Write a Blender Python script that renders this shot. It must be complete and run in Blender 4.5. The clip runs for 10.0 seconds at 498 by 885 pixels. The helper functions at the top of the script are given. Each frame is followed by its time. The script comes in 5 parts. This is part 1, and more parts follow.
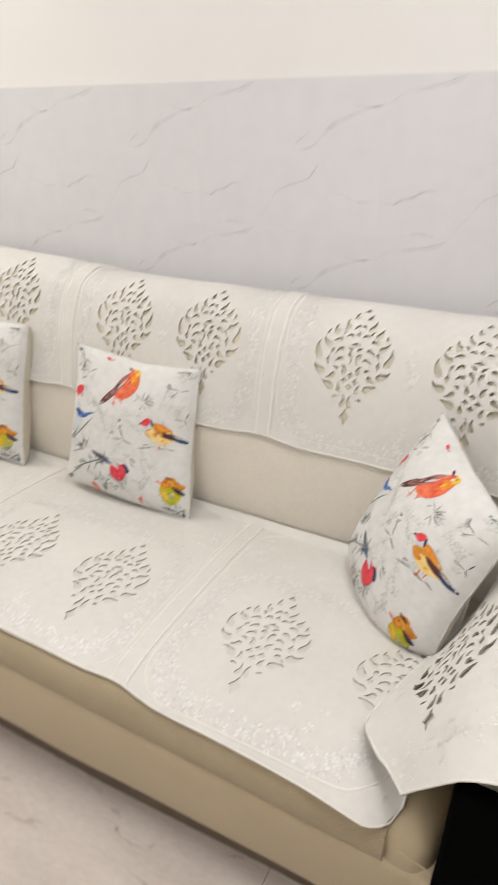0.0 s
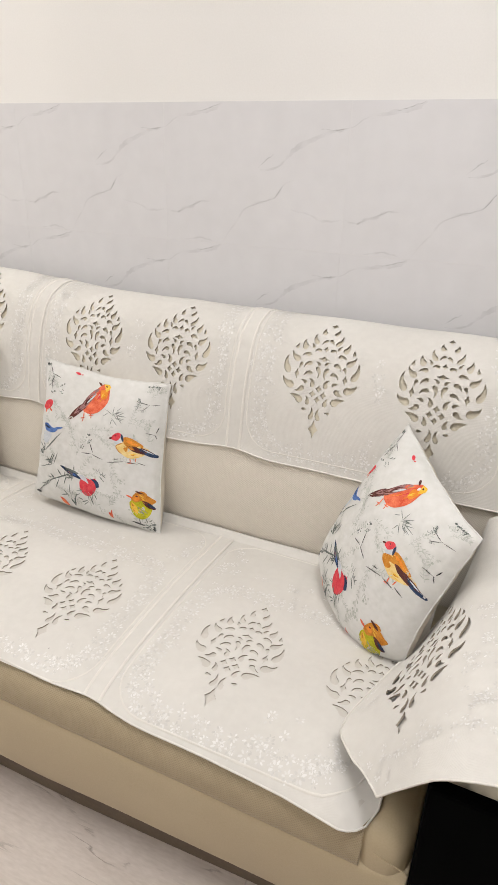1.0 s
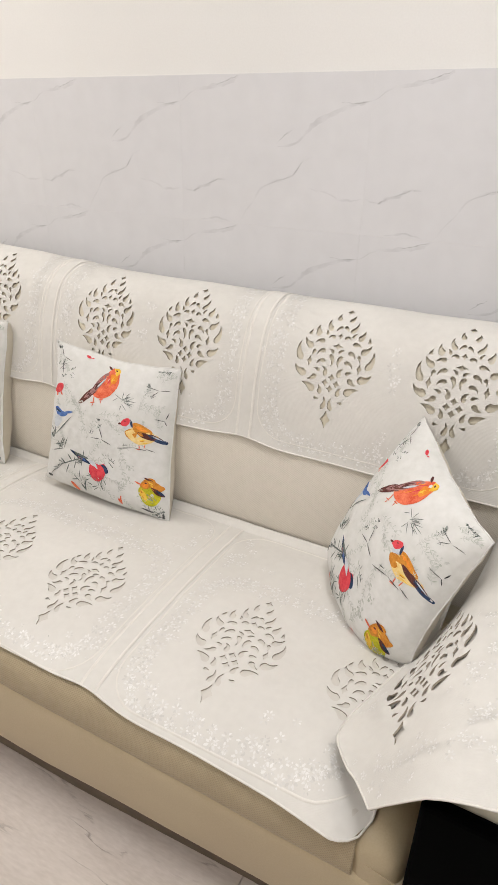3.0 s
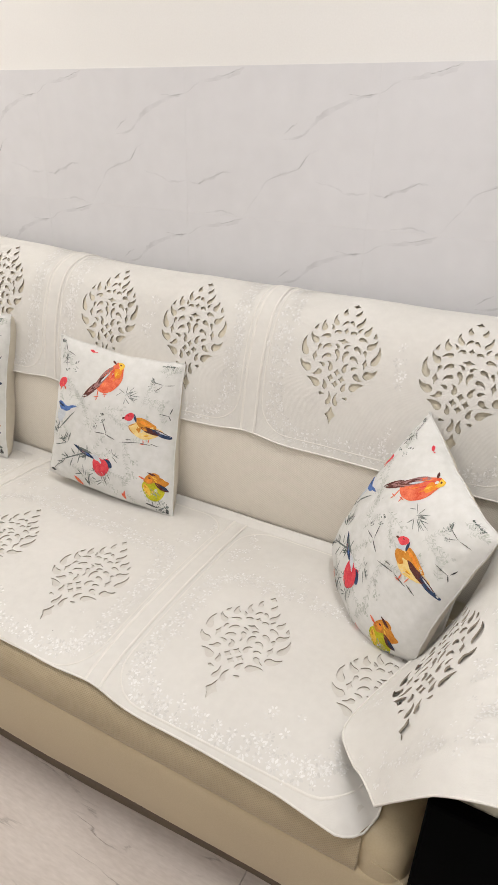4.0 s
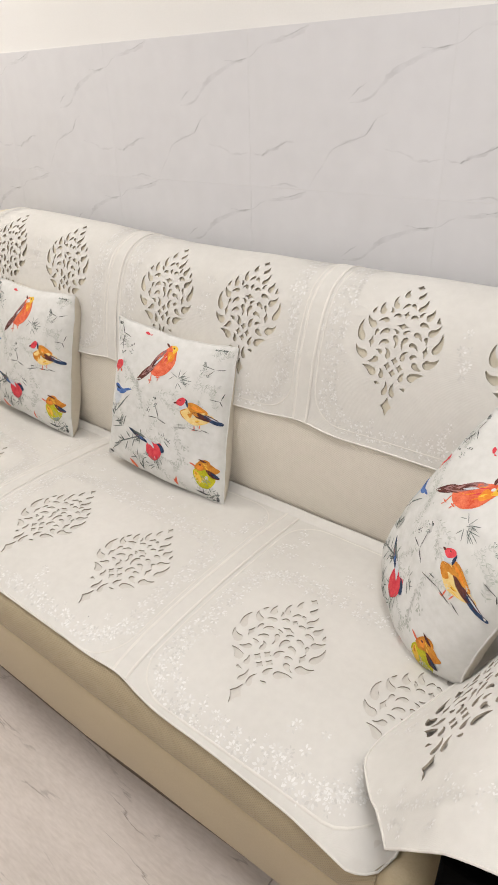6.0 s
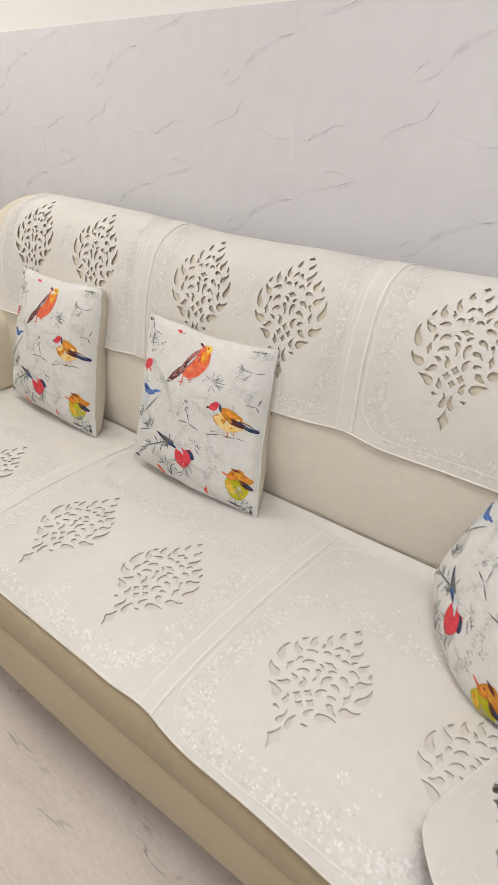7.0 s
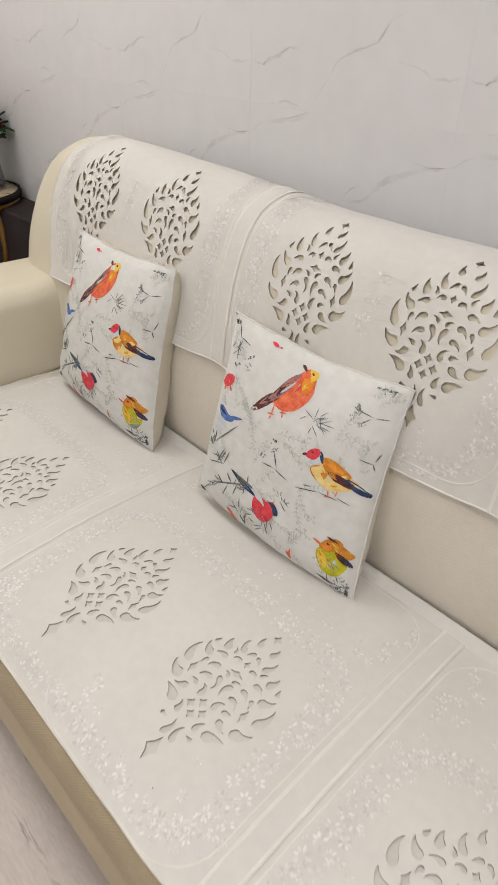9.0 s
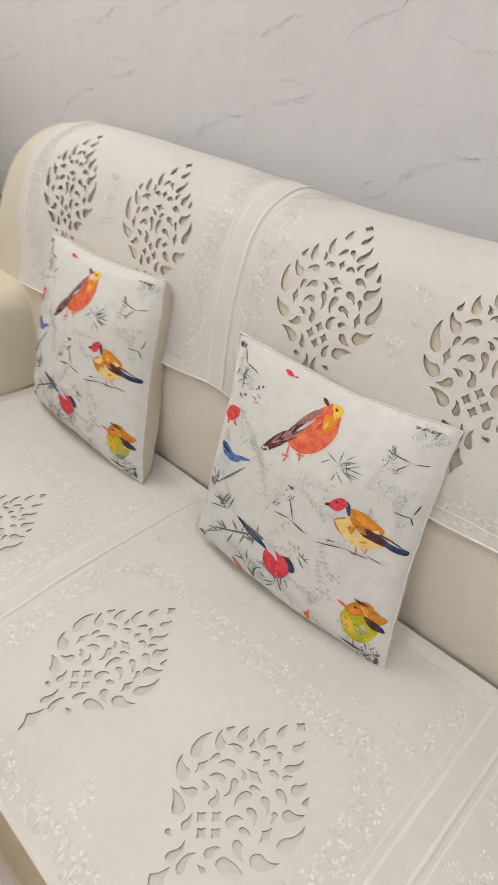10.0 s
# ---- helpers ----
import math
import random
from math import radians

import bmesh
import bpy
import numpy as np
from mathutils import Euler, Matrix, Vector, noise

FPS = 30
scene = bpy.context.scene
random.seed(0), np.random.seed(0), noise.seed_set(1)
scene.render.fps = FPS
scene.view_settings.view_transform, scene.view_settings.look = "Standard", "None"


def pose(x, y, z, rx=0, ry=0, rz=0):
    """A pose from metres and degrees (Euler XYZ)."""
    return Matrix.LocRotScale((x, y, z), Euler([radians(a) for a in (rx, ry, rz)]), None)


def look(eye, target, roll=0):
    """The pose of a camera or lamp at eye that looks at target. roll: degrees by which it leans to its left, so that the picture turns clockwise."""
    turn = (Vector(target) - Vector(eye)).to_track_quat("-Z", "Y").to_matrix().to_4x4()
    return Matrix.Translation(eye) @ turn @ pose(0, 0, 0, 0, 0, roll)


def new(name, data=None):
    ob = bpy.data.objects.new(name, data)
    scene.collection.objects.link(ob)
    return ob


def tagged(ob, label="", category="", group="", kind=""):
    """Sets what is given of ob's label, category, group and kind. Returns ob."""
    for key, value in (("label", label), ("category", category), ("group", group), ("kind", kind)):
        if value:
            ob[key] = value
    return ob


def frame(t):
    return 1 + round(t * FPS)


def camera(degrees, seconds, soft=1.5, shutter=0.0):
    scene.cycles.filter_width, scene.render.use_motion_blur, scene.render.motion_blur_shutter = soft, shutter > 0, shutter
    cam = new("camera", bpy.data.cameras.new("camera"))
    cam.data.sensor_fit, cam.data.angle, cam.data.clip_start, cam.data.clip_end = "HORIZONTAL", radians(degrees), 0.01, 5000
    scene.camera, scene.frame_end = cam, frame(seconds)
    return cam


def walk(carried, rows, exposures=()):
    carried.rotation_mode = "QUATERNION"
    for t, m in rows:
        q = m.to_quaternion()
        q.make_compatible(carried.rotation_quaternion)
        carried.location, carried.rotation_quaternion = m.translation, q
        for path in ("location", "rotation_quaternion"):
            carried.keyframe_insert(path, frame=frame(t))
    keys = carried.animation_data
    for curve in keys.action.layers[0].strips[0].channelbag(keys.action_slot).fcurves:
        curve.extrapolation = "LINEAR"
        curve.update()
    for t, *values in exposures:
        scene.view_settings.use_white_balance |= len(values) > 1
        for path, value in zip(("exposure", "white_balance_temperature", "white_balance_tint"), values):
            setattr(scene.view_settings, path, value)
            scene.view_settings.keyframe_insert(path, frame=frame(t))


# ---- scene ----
cam = camera(43.9, 10.0, soft=0.9, shutter=0.4)
PATH = [
    (0, (0.476, -1.555, 1.333), (-0.366, 0.027, 0.446), 0.5),
    (0.1, (0.472, -1.574, 1.323), (-0.323, 0.057, 0.481), 1.2),
    (0.5, (0.455, -1.592, 1.34), (-0.288, 0.054, 0.48), 1.1),
    (1, (0.469, -1.58, 1.34), (-0.276, 0.072, 0.495), 1.5),
    (1.5, (0.479, -1.553, 1.343), (-0.273, 0.084, 0.476), 1.9),
    (2, (0.491, -1.534, 1.34), (-0.288, 0.082, 0.456), 1.8),
    (3.5, (0.499, -1.508, 1.338), (-0.34, 0.065, 0.429), 1.1),
    (4, (0.488, -1.511, 1.336), (-0.34, 0.062, 0.419), 1.4),
    (4.5, (0.485, -1.506, 1.332), (-0.335, 0.065, 0.403), 0.6),
    (5, (0.496, -1.484, 1.329), (-0.348, 0.067, 0.389), -0.2),
    (5.5, (0.533, -1.437, 1.329), (-0.436, 0.043, 0.395), -0.9),
    (5.7, (0.552, -1.41, 1.335), (-0.497, -0.004, 0.374), -1.8),
    (6.8, (0.47, -1.331, 1.311), (-0.637, -0.003, 0.305), -1.5),
    (7, (0.436, -1.317, 1.312), (-0.679, 0.001, 0.302), -1.1),
    (7.5, (0.275, -1.265, 1.313), (-0.806, 0.077, 0.297), 0.1),
    (8, (0.2, -1.234, 1.308), (-0.842, 0.108, 0.253), 1.9),
    (8.5, (0.152, -1.173, 1.289), (-0.987, 0.046, 0.187), 0.5),
    (9, (0.093, -1.074, 1.28), (-1.082, 0.072, 0.136), 1.4),
    (9.5, (0.036, -0.994, 1.279), (-1.246, 0.055, 0.158), -0.9),
    (10, (-0.072, -0.97, 1.255), (-1.19, 0.197, 0.076), 1.3),
]
walk(cam, [(t, look(eye, target, roll)) for t, eye, target, roll in PATH],
     [(0, -0.09), (5.5, -0.09), (7.0, -0.19), (8.5, -0.30), (10, -0.33)])

# ---- light: unseen ceiling panels added to light the closed room ----
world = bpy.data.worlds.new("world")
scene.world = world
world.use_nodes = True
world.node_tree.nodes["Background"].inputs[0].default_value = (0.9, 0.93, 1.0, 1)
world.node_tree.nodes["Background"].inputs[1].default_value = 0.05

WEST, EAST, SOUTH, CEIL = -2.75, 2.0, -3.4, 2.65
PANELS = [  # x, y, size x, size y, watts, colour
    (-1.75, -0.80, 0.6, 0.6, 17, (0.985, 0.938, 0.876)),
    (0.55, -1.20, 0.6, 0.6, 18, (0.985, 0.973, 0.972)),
    # unseen panel towards the south wall, added as front fill
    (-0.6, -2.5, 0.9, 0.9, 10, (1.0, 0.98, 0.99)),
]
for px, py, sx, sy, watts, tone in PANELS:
    lamp = bpy.data.lights.new("unseen_ceiling_lamp", "AREA")
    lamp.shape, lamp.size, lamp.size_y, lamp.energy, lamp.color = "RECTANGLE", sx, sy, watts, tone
    new("unseen_ceiling_lamp", lamp).matrix_world = pose(px, py, CEIL - 0.035)


# ---- materials ----
def nodes_of(name):
    m = bpy.data.materials.new(name)
    m.use_nodes = True
    nt = m.node_tree
    return m, nt, nt.nodes["Principled BSDF"]


def surface(name, dark, light, rough=0.6, scale=6.0, fine=120.0, bump=0.15, metal=0.0, sheen=0.0, spec=0.5, rough_var=0.1, stretch=None):
    """Two colours mixed by coarse and fine noise, with fine relief."""
    m, nt, b = nodes_of(name)
    co = nt.nodes.new("ShaderNodeTexCoord")
    src = co.outputs["Object"]
    if stretch:
        mp = nt.nodes.new("ShaderNodeMapping")
        mp.inputs["Scale"].default_value = stretch
        nt.links.new(src, mp.inputs["Vector"])
        src = mp.outputs["Vector"]
    n1, n2 = nt.nodes.new("ShaderNodeTexNoise"), nt.nodes.new("ShaderNodeTexNoise")
    n1.inputs["Scale"].default_value, n1.inputs["Detail"].default_value = scale, 4
    n2.inputs["Scale"].default_value, n2.inputs["Detail"].default_value = fine, 3
    for n in (n1, n2):
        nt.links.new(src, n.inputs["Vector"])
    add = nt.nodes.new("ShaderNodeMath")
    add.operation = "MULTIPLY_ADD"
    add.inputs[1].default_value = 0.6
    sub = nt.nodes.new("ShaderNodeMath")
    sub.operation = "MULTIPLY"
    sub.inputs[1].default_value = 0.4
    nt.links.new(n2.outputs["Fac"], sub.inputs[0])
    nt.links.new(n1.outputs["Fac"], add.inputs[0])
    nt.links.new(sub.outputs[0], add.inputs[2])
    ramp = nt.nodes.new("ShaderNodeMapRange")
    ramp.inputs[1].default_value, ramp.inputs[2].default_value = 0.3, 0.7
    nt.links.new(add.outputs[0], ramp.inputs[0])
    mix = nt.nodes.new("ShaderNodeMix")
    mix.data_type = "RGBA"
    mix.inputs[6].default_value, mix.inputs[7].default_value = (*dark, 1), (*light, 1)
    nt.links.new(ramp.outputs[0], mix.inputs[0])
    nt.links.new(mix.outputs[2], b.inputs["Base Color"])
    rr = nt.nodes.new("ShaderNodeMapRange")
    rr.inputs[3].default_value, rr.inputs[4].default_value = max(0.02, rough - rough_var), min(1, rough + rough_var)
    nt.links.new(n1.outputs["Fac"], rr.inputs[0])
    nt.links.new(rr.outputs[0], b.inputs["Roughness"])
    b.inputs["Metallic"].default_value = metal
    b.inputs["Specular IOR Level"].default_value = spec
    if sheen:
        b.inputs["Sheen Weight"].default_value = sheen
    if bump:
        bp = nt.nodes.new("ShaderNodeBump")
        bp.inputs["Strength"].default_value, bp.inputs["Distance"].default_value = bump, 0.002
        nt.links.new(n2.outputs["Fac"], bp.inputs["Height"])
        nt.links.new(bp.outputs["Normal"], b.inputs["Normal"])
    return m


def woven(name, dark, light, thread, rough=0.75, bump=0.5, sheen=0.2, diamond=False, contrast=0.0):
    """Cloth: crossing thread waves give the relief, slow noise the tone. contrast darkens the gaps of the weave."""
    m = surface(name, dark, light, rough, 5.0, 60.0, 0, sheen=sheen, spec=0.25)
    nt = m.node_tree
    b = nt.nodes["Principled BSDF"]
    co = nt.nodes.new("ShaderNodeTexCoord")
    heights = []
    for ax in range(2):
        w = nt.nodes.new("ShaderNodeTexWave")
        w.wave_type, w.bands_direction = "BANDS", ("DIAGONAL" if diamond else ("X", "Y")[ax])
        w.inputs["Scale"].default_value, w.inputs["Distortion"].default_value = thread, 0.4
        mp = nt.nodes.new("ShaderNodeMapping")
        if diamond:
            mp.inputs["Scale"].default_value = (1 if ax else -1, 0.6, 1)
        elif ax:
            mp.inputs["Rotation"].default_value = (0.6, 0, 0)
        nt.links.new(co.outputs["Object"], mp.inputs["Vector"])
        nt.links.new(mp.outputs["Vector"], w.inputs["Vector"])
        heights.append(w.outputs["Fac"])
    mx = nt.nodes.new("ShaderNodeMath")
    mx.operation = "MULTIPLY"
    nt.links.new(heights[0], mx.inputs[0])
    nt.links.new(heights[1], mx.inputs[1])
    bp = nt.nodes.new("ShaderNodeBump")
    bp.inputs["Strength"].default_value, bp.inputs["Distance"].default_value = bump, 0.001
    nt.links.new(mx.outputs[0], bp.inputs["Height"])
    nt.links.new(bp.outputs["Normal"], b.inputs["Normal"])
    if contrast:
        old = b.inputs["Base Color"].links[0].from_socket
        mul = nt.nodes.new("ShaderNodeMix")
        mul.data_type, mul.blend_type = "RGBA", "MULTIPLY"
        fac = nt.nodes.new("ShaderNodeMath")
        fac.operation = "MULTIPLY"
        fac.inputs[1].default_value = contrast
        nt.links.new(mx.outputs[0], fac.inputs[0])
        nt.links.new(fac.outputs[0], mul.inputs[0])
        mul.inputs[7].default_value = (0.55, 0.5, 0.45, 1)
        nt.links.new(old, mul.inputs[6])
        nt.links.new(mul.outputs[2], b.inputs["Base Color"])
    return m


COVER = woven("ivory_jacquard", (0.675, 0.652, 0.613), (0.755, 0.732, 0.693), 300, bump=0.25)
SATIN = surface("satin_thread", (0.60, 0.58, 0.53), (0.74, 0.73, 0.70), 0.32, 30, 400, 0.3, sheen=0.3, spec=0.9)
nt = SATIN.node_tree
geo, tone = nt.nodes.new("ShaderNodeNewGeometry"), nt.nodes.new("ShaderNodeMix")
tone.data_type = "RGBA"
tone.inputs[6].default_value, tone.inputs[7].default_value = (0.60, 0.58, 0.545, 1), (0.87, 0.855, 0.835, 1)
nt.links.new(geo.outputs["Random Per Island"], tone.inputs[0])
nt.links.new(tone.outputs[2], nt.nodes["Principled BSDF"].inputs["Base Color"])
# brown hole walls: the shadow line round each cut-out, put into the colour
CUT_EDGE = surface("shaded_cut_edge", (0.27, 0.225, 0.17), (0.46, 0.41, 0.34), 0.9, 60, 300, 0.1)
LINING = surface("cream_lining", (0.605, 0.575, 0.53), (0.69, 0.655, 0.605), 0.8, 8, 200, 0.2)
HEM = surface("hem_cord", (0.74, 0.71, 0.66), (0.82, 0.79, 0.74), 0.6, 30, 500, 0.3, sheen=0.2)
# front leatherette: beige with the sofa front's shade mixed into the colour
SHADED_LEATHER = surface("shaded_leatherette", (0.48, 0.388, 0.248), (0.56, 0.468, 0.312), 0.42, 5, 350, 0.12)
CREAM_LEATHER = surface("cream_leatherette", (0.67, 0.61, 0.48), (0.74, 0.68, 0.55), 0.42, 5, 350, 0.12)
# one diamond weave in two tones: lit for the back, shaded for the front
LUMBAR = woven("lit_diamond_weave", (0.735, 0.68, 0.59), (0.80, 0.745, 0.655), 115, 0.5, 0.5, 0.1, diamond=True, contrast=0.32)
SHADED_MESH = woven("shaded_diamond_weave", (0.41, 0.332, 0.215), (0.48, 0.395, 0.265), 110, 0.55, 0.7, 0.1, diamond=True, contrast=0.5)
CLOTH = woven("white_cushion_cloth", (0.645, 0.638, 0.602), (0.81, 0.80, 0.782), 420, bump=0.2)
CLOTH_BACK = woven("cream_cushion_cloth", (0.66, 0.60, 0.49), (0.73, 0.67, 0.56), 420, bump=0.2)
TILE = surface("glazed_marble_tile", (0.706, 0.699, 0.713), (0.762, 0.755, 0.771), 0.22, 2.5, 20, 0.02, spec=0.45, rough_var=0.06)
TILE_GROUT = surface("pale_grout", (0.70, 0.69, 0.69), (0.76, 0.75, 0.75), 0.8, 20, 300, 0.1)
GROUT = surface("grout", (0.57, 0.56, 0.56), (0.66, 0.65, 0.65), 0.9, 20, 300, 0.2)
PAINT = surface("cream_wall_paint", (0.81, 0.795, 0.772), (0.86, 0.845, 0.825), 0.8, 2.0, 250, 0.08)
FLOOR = surface("polished_floor_tile", (0.50, 0.438, 0.392), (0.69, 0.625, 0.578), 0.42, 4.0, 60, 0.03, stretch=(0.7, 3.0, 1))
nt = FLOOR.node_tree
fb = nt.nodes["Principled BSDF"]
fco, fmap, fn1, fn2 = (nt.nodes.new("ShaderNode" + k) for k in ("TexCoord", "Mapping", "TexNoise", "TexNoise"))
fmap.inputs["Rotation"].default_value, fmap.inputs["Scale"].default_value = (0, 0, -0.42), (1.1, 7.0, 1)
nt.links.new(fco.outputs["Object"], fmap.inputs["Vector"])
for node, size, detail in ((fn1, 2.2, 7), (fn2, 5.0, 2)):
    node.inputs["Scale"].default_value, node.inputs["Detail"].default_value = size, detail
    nt.links.new(fmap.outputs["Vector"], node.inputs["Vector"])
fd, fabs, fr, fm, fx = (nt.nodes.new("ShaderNode" + k) for k in ("Math", "Math", "MapRange", "MapRange", "Math"))
fd.operation, fabs.operation, fx.operation = "SUBTRACT", "ABSOLUTE", "MULTIPLY"
fd.inputs[1].default_value = 0.5
nt.links.new(fn1.outputs["Fac"], fd.inputs[0])
nt.links.new(fd.outputs[0], fabs.inputs[0])
nt.links.new(fabs.outputs[0], fr.inputs[0])
fr.inputs[1].default_value, fr.inputs[2].default_value, fr.inputs[3].default_value, fr.inputs[4].default_value = 0.0, 0.012, 0.75, 0.0
nt.links.new(fn2.outputs["Fac"], fm.inputs[0])
fm.inputs[1].default_value, fm.inputs[2].default_value = 0.52, 0.68
nt.links.new(fr.outputs[0], fx.inputs[0])
nt.links.new(fm.outputs[0], fx.inputs[1])
fmix = nt.nodes.new("ShaderNodeMix")
fmix.data_type = "RGBA"
fmix.inputs[7].default_value = (0.20, 0.165, 0.14, 1)
nt.links.new(fb.inputs["Base Color"].links[0].from_socket, fmix.inputs[6])
nt.links.new(fx.outputs[0], fmix.inputs[0])
nt.links.new(fmix.outputs[2], fb.inputs["Base Color"])
BLACK = surface("matte_black", (0.0008, 0.0008, 0.0009), (0.002, 0.002, 0.002), 0.9, 8, 200, 0.05, spec=0.03)
BRASS = surface("gilded_metal", (0.13, 0.065, 0.018), (0.32, 0.18, 0.05), 0.38, 14, 150, 0.15, metal=0.7)
DARK = surface("dark_trim", (0.008, 0.006, 0.006), (0.02, 0.016, 0.015), 0.8, 10, 150, 0.1, spec=0.1)
HAMMERED = surface("hammered_tabletop", (0.36, 0.28, 0.17), (0.74, 0.64, 0.46), 0.3, 22, 70, 0.9, metal=0.35)
CERAMIC = surface("white_ceramic", (0.72, 0.72, 0.73), (0.82, 0.82, 0.82), 0.35, 12, 200, 0.1)
ROSE = surface("red_petal", (0.20, 0.003, 0.008), (0.44, 0.012, 0.026), 0.8, 25, 200, 0.2, spec=0.15)
ROSE_PINK = surface("pink_petal", (0.40, 0.008, 0.04), (0.60, 0.035, 0.10), 0.8, 25, 200, 0.2, spec=0.15)
LEAF = surface("bouquet_leaf", (0.004, 0.02, 0.004), (0.02, 0.085, 0.014), 0.5, 25, 200, 0.2)
MARIGOLD = surface("marigold_petal", (0.75, 0.25, 0.01), (0.9, 0.62, 0.03), 0.7, 60, 200, 0.2)
PURPLE = surface("dark_plum", (0.009, 0.0045, 0.005), (0.020, 0.010, 0.011), 0.7, 6, 120, 0.2)
# brown put in for the shade in the gap below the sofa base
BASE_SHADE = surface("under_base_shade", (0.11, 0.08, 0.055), (0.17, 0.125, 0.09), 0.6, 10, 120, 0.15)
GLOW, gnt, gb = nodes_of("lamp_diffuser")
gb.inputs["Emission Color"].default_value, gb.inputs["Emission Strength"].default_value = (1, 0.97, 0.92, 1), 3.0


def filmy(name, tone, amount, rough=0.3, scale=20.0):
    """A thin see-through sheet or faint print: transparent, mixed by noise with a surface."""
    m, nt, b = nodes_of(name)
    b.inputs["Base Color"].default_value, b.inputs["Roughness"].default_value = (*tone, 1), rough
    tr, mix, n, r = (nt.nodes.new("ShaderNode" + k) for k in ("BsdfTransparent", "MixShader", "TexNoise", "MapRange"))
    n.inputs["Scale"].default_value = scale
    r.inputs[1].default_value, r.inputs[2].default_value = 0.3, 0.7
    r.inputs[3].default_value, r.inputs[4].default_value = amount[0], amount[1]
    co = nt.nodes.new("ShaderNodeTexCoord")
    nt.links.new(co.outputs["Object"], n.inputs["Vector"])
    nt.links.new(n.outputs["Fac"], r.inputs[0])
    nt.links.new(r.outputs[0], mix.inputs[0])
    nt.links.new(tr.outputs[0], mix.inputs[1])
    nt.links.new(b.outputs[0], mix.inputs[2])
    nt.links.new(mix.outputs[0], nt.nodes["Material Output"].inputs["Surface"])
    return m


VEIN = filmy("grey_vein", (0.16, 0.16, 0.19), (0.0, 0.44), 0.25, 90)
VEIN_FAINT = filmy("faint_vein", (0.36, 0.35, 0.38), (0.0, 0.15), 0.25, 30)
WRAP = filmy("clear_wrap", (0.20, 0.19, 0.215), (0.25, 0.72), 0.12, 16)

INK = {}
for key, dark_c, light_c in (
        ("scarlet", (0.66, 0.06, 0.025), (0.92, 0.27, 0.14)), ("orange", (0.75, 0.20, 0.02), (0.92, 0.38, 0.06)),
        ("gold", (0.80, 0.42, 0.02), (0.92, 0.66, 0.12)), ("amber", (0.48, 0.15, 0.015), (0.80, 0.36, 0.06)),
        ("sand", (0.80, 0.53, 0.16), (0.88, 0.72, 0.36)), ("plum", (0.045, 0.015, 0.02), (0.20, 0.07, 0.05)),
        ("slate", (0.20, 0.10, 0.11), (0.52, 0.28, 0.26)), ("navy", (0.01, 0.018, 0.045), (0.06, 0.10, 0.20)),
        ("blue", (0.03, 0.08, 0.30), (0.15, 0.27, 0.58)), ("paleblue", (0.50, 0.54, 0.60), (0.70, 0.72, 0.74)),
        ("crimson", (0.62, 0.02, 0.05), (0.85, 0.12, 0.13)), ("lime", (0.32, 0.34, 0.01), (0.75, 0.66, 0.04)),
        ("moss", (0.13, 0.17, 0.15), (0.42, 0.46, 0.42)), ("needle", (0.05, 0.065, 0.06), (0.30, 0.33, 0.31)),
        ("twig", (0.025, 0.025, 0.028), (0.17, 0.165, 0.165))):
    INK[key] = surface("ink_" + key, dark_c, light_c, 0.75, 70, 300, 0.1, spec=0.2)
INK["mist"] = surface("ink_mist", (0.54, 0.545, 0.51), (0.70, 0.70, 0.67), 0.8, 60, 300, 0.1, spec=0.2)
INK["sage"] = surface("ink_sage", (0.42, 0.45, 0.39), (0.66, 0.67, 0.62), 0.8, 60, 300, 0.1, spec=0.2)


# ---- mesh helpers ----
def mesh_of(name, verts, faces, mats, index=None, smooth=True):
    me = bpy.data.meshes.new(name)
    me.from_pydata([tuple(v) for v in verts], [], faces)
    for m in mats if isinstance(mats, (list, tuple)) else [mats]:
        me.materials.append(m)
    if index is not None:
        me.polygons.foreach_set("material_index", index)
    me.polygons.foreach_set("use_smooth", [smooth] * len(me.polygons))
    me.update()
    return me


def part(name, data, parent=None, label=""):
    ob = new(name, data)
    ob.parent = parent
    if label:
        tagged(ob, label)
    return ob


def bm_part(name, bm, mat, parent=None, label="", smooth=True):
    me = bpy.data.meshes.new(name)
    bmesh.ops.recalc_face_normals(bm, faces=bm.faces)
    bm.to_mesh(me)
    bm.free()
    me.materials.append(mat)
    me.polygons.foreach_set("use_smooth", [smooth] * len(me.polygons))
    return part(name, me, parent, label)


def thing(name, label, category, group="", at=(0, 0, 0)):
    ob = new(name)
    ob.location = at
    ob.empty_display_size = 0.1
    return tagged(ob, label, category, group)


def box(bm, x0, y0, z0, x1, y1, z1, bevel=0.0, seg=2):
    m = Matrix.LocRotScale(((x0 + x1) / 2, (y0 + y1) / 2, (z0 + z1) / 2), None, (x1 - x0, y1 - y0, z1 - z0))
    r = bmesh.ops.create_cube(bm, size=1, matrix=m)
    if bevel:
        edges = list({e for v in r["verts"] for e in v.link_edges})
        bmesh.ops.bevel(bm, geom=edges, offset=bevel, segments=seg, affect="EDGES", profile=0.5)
    return bm


def box_part(name, b, mat, parent=None, label="", bevel=0.004, seg=2):
    return bm_part(name, box(bmesh.new(), *b, bevel=bevel, seg=seg), mat, parent, label, smooth=False)


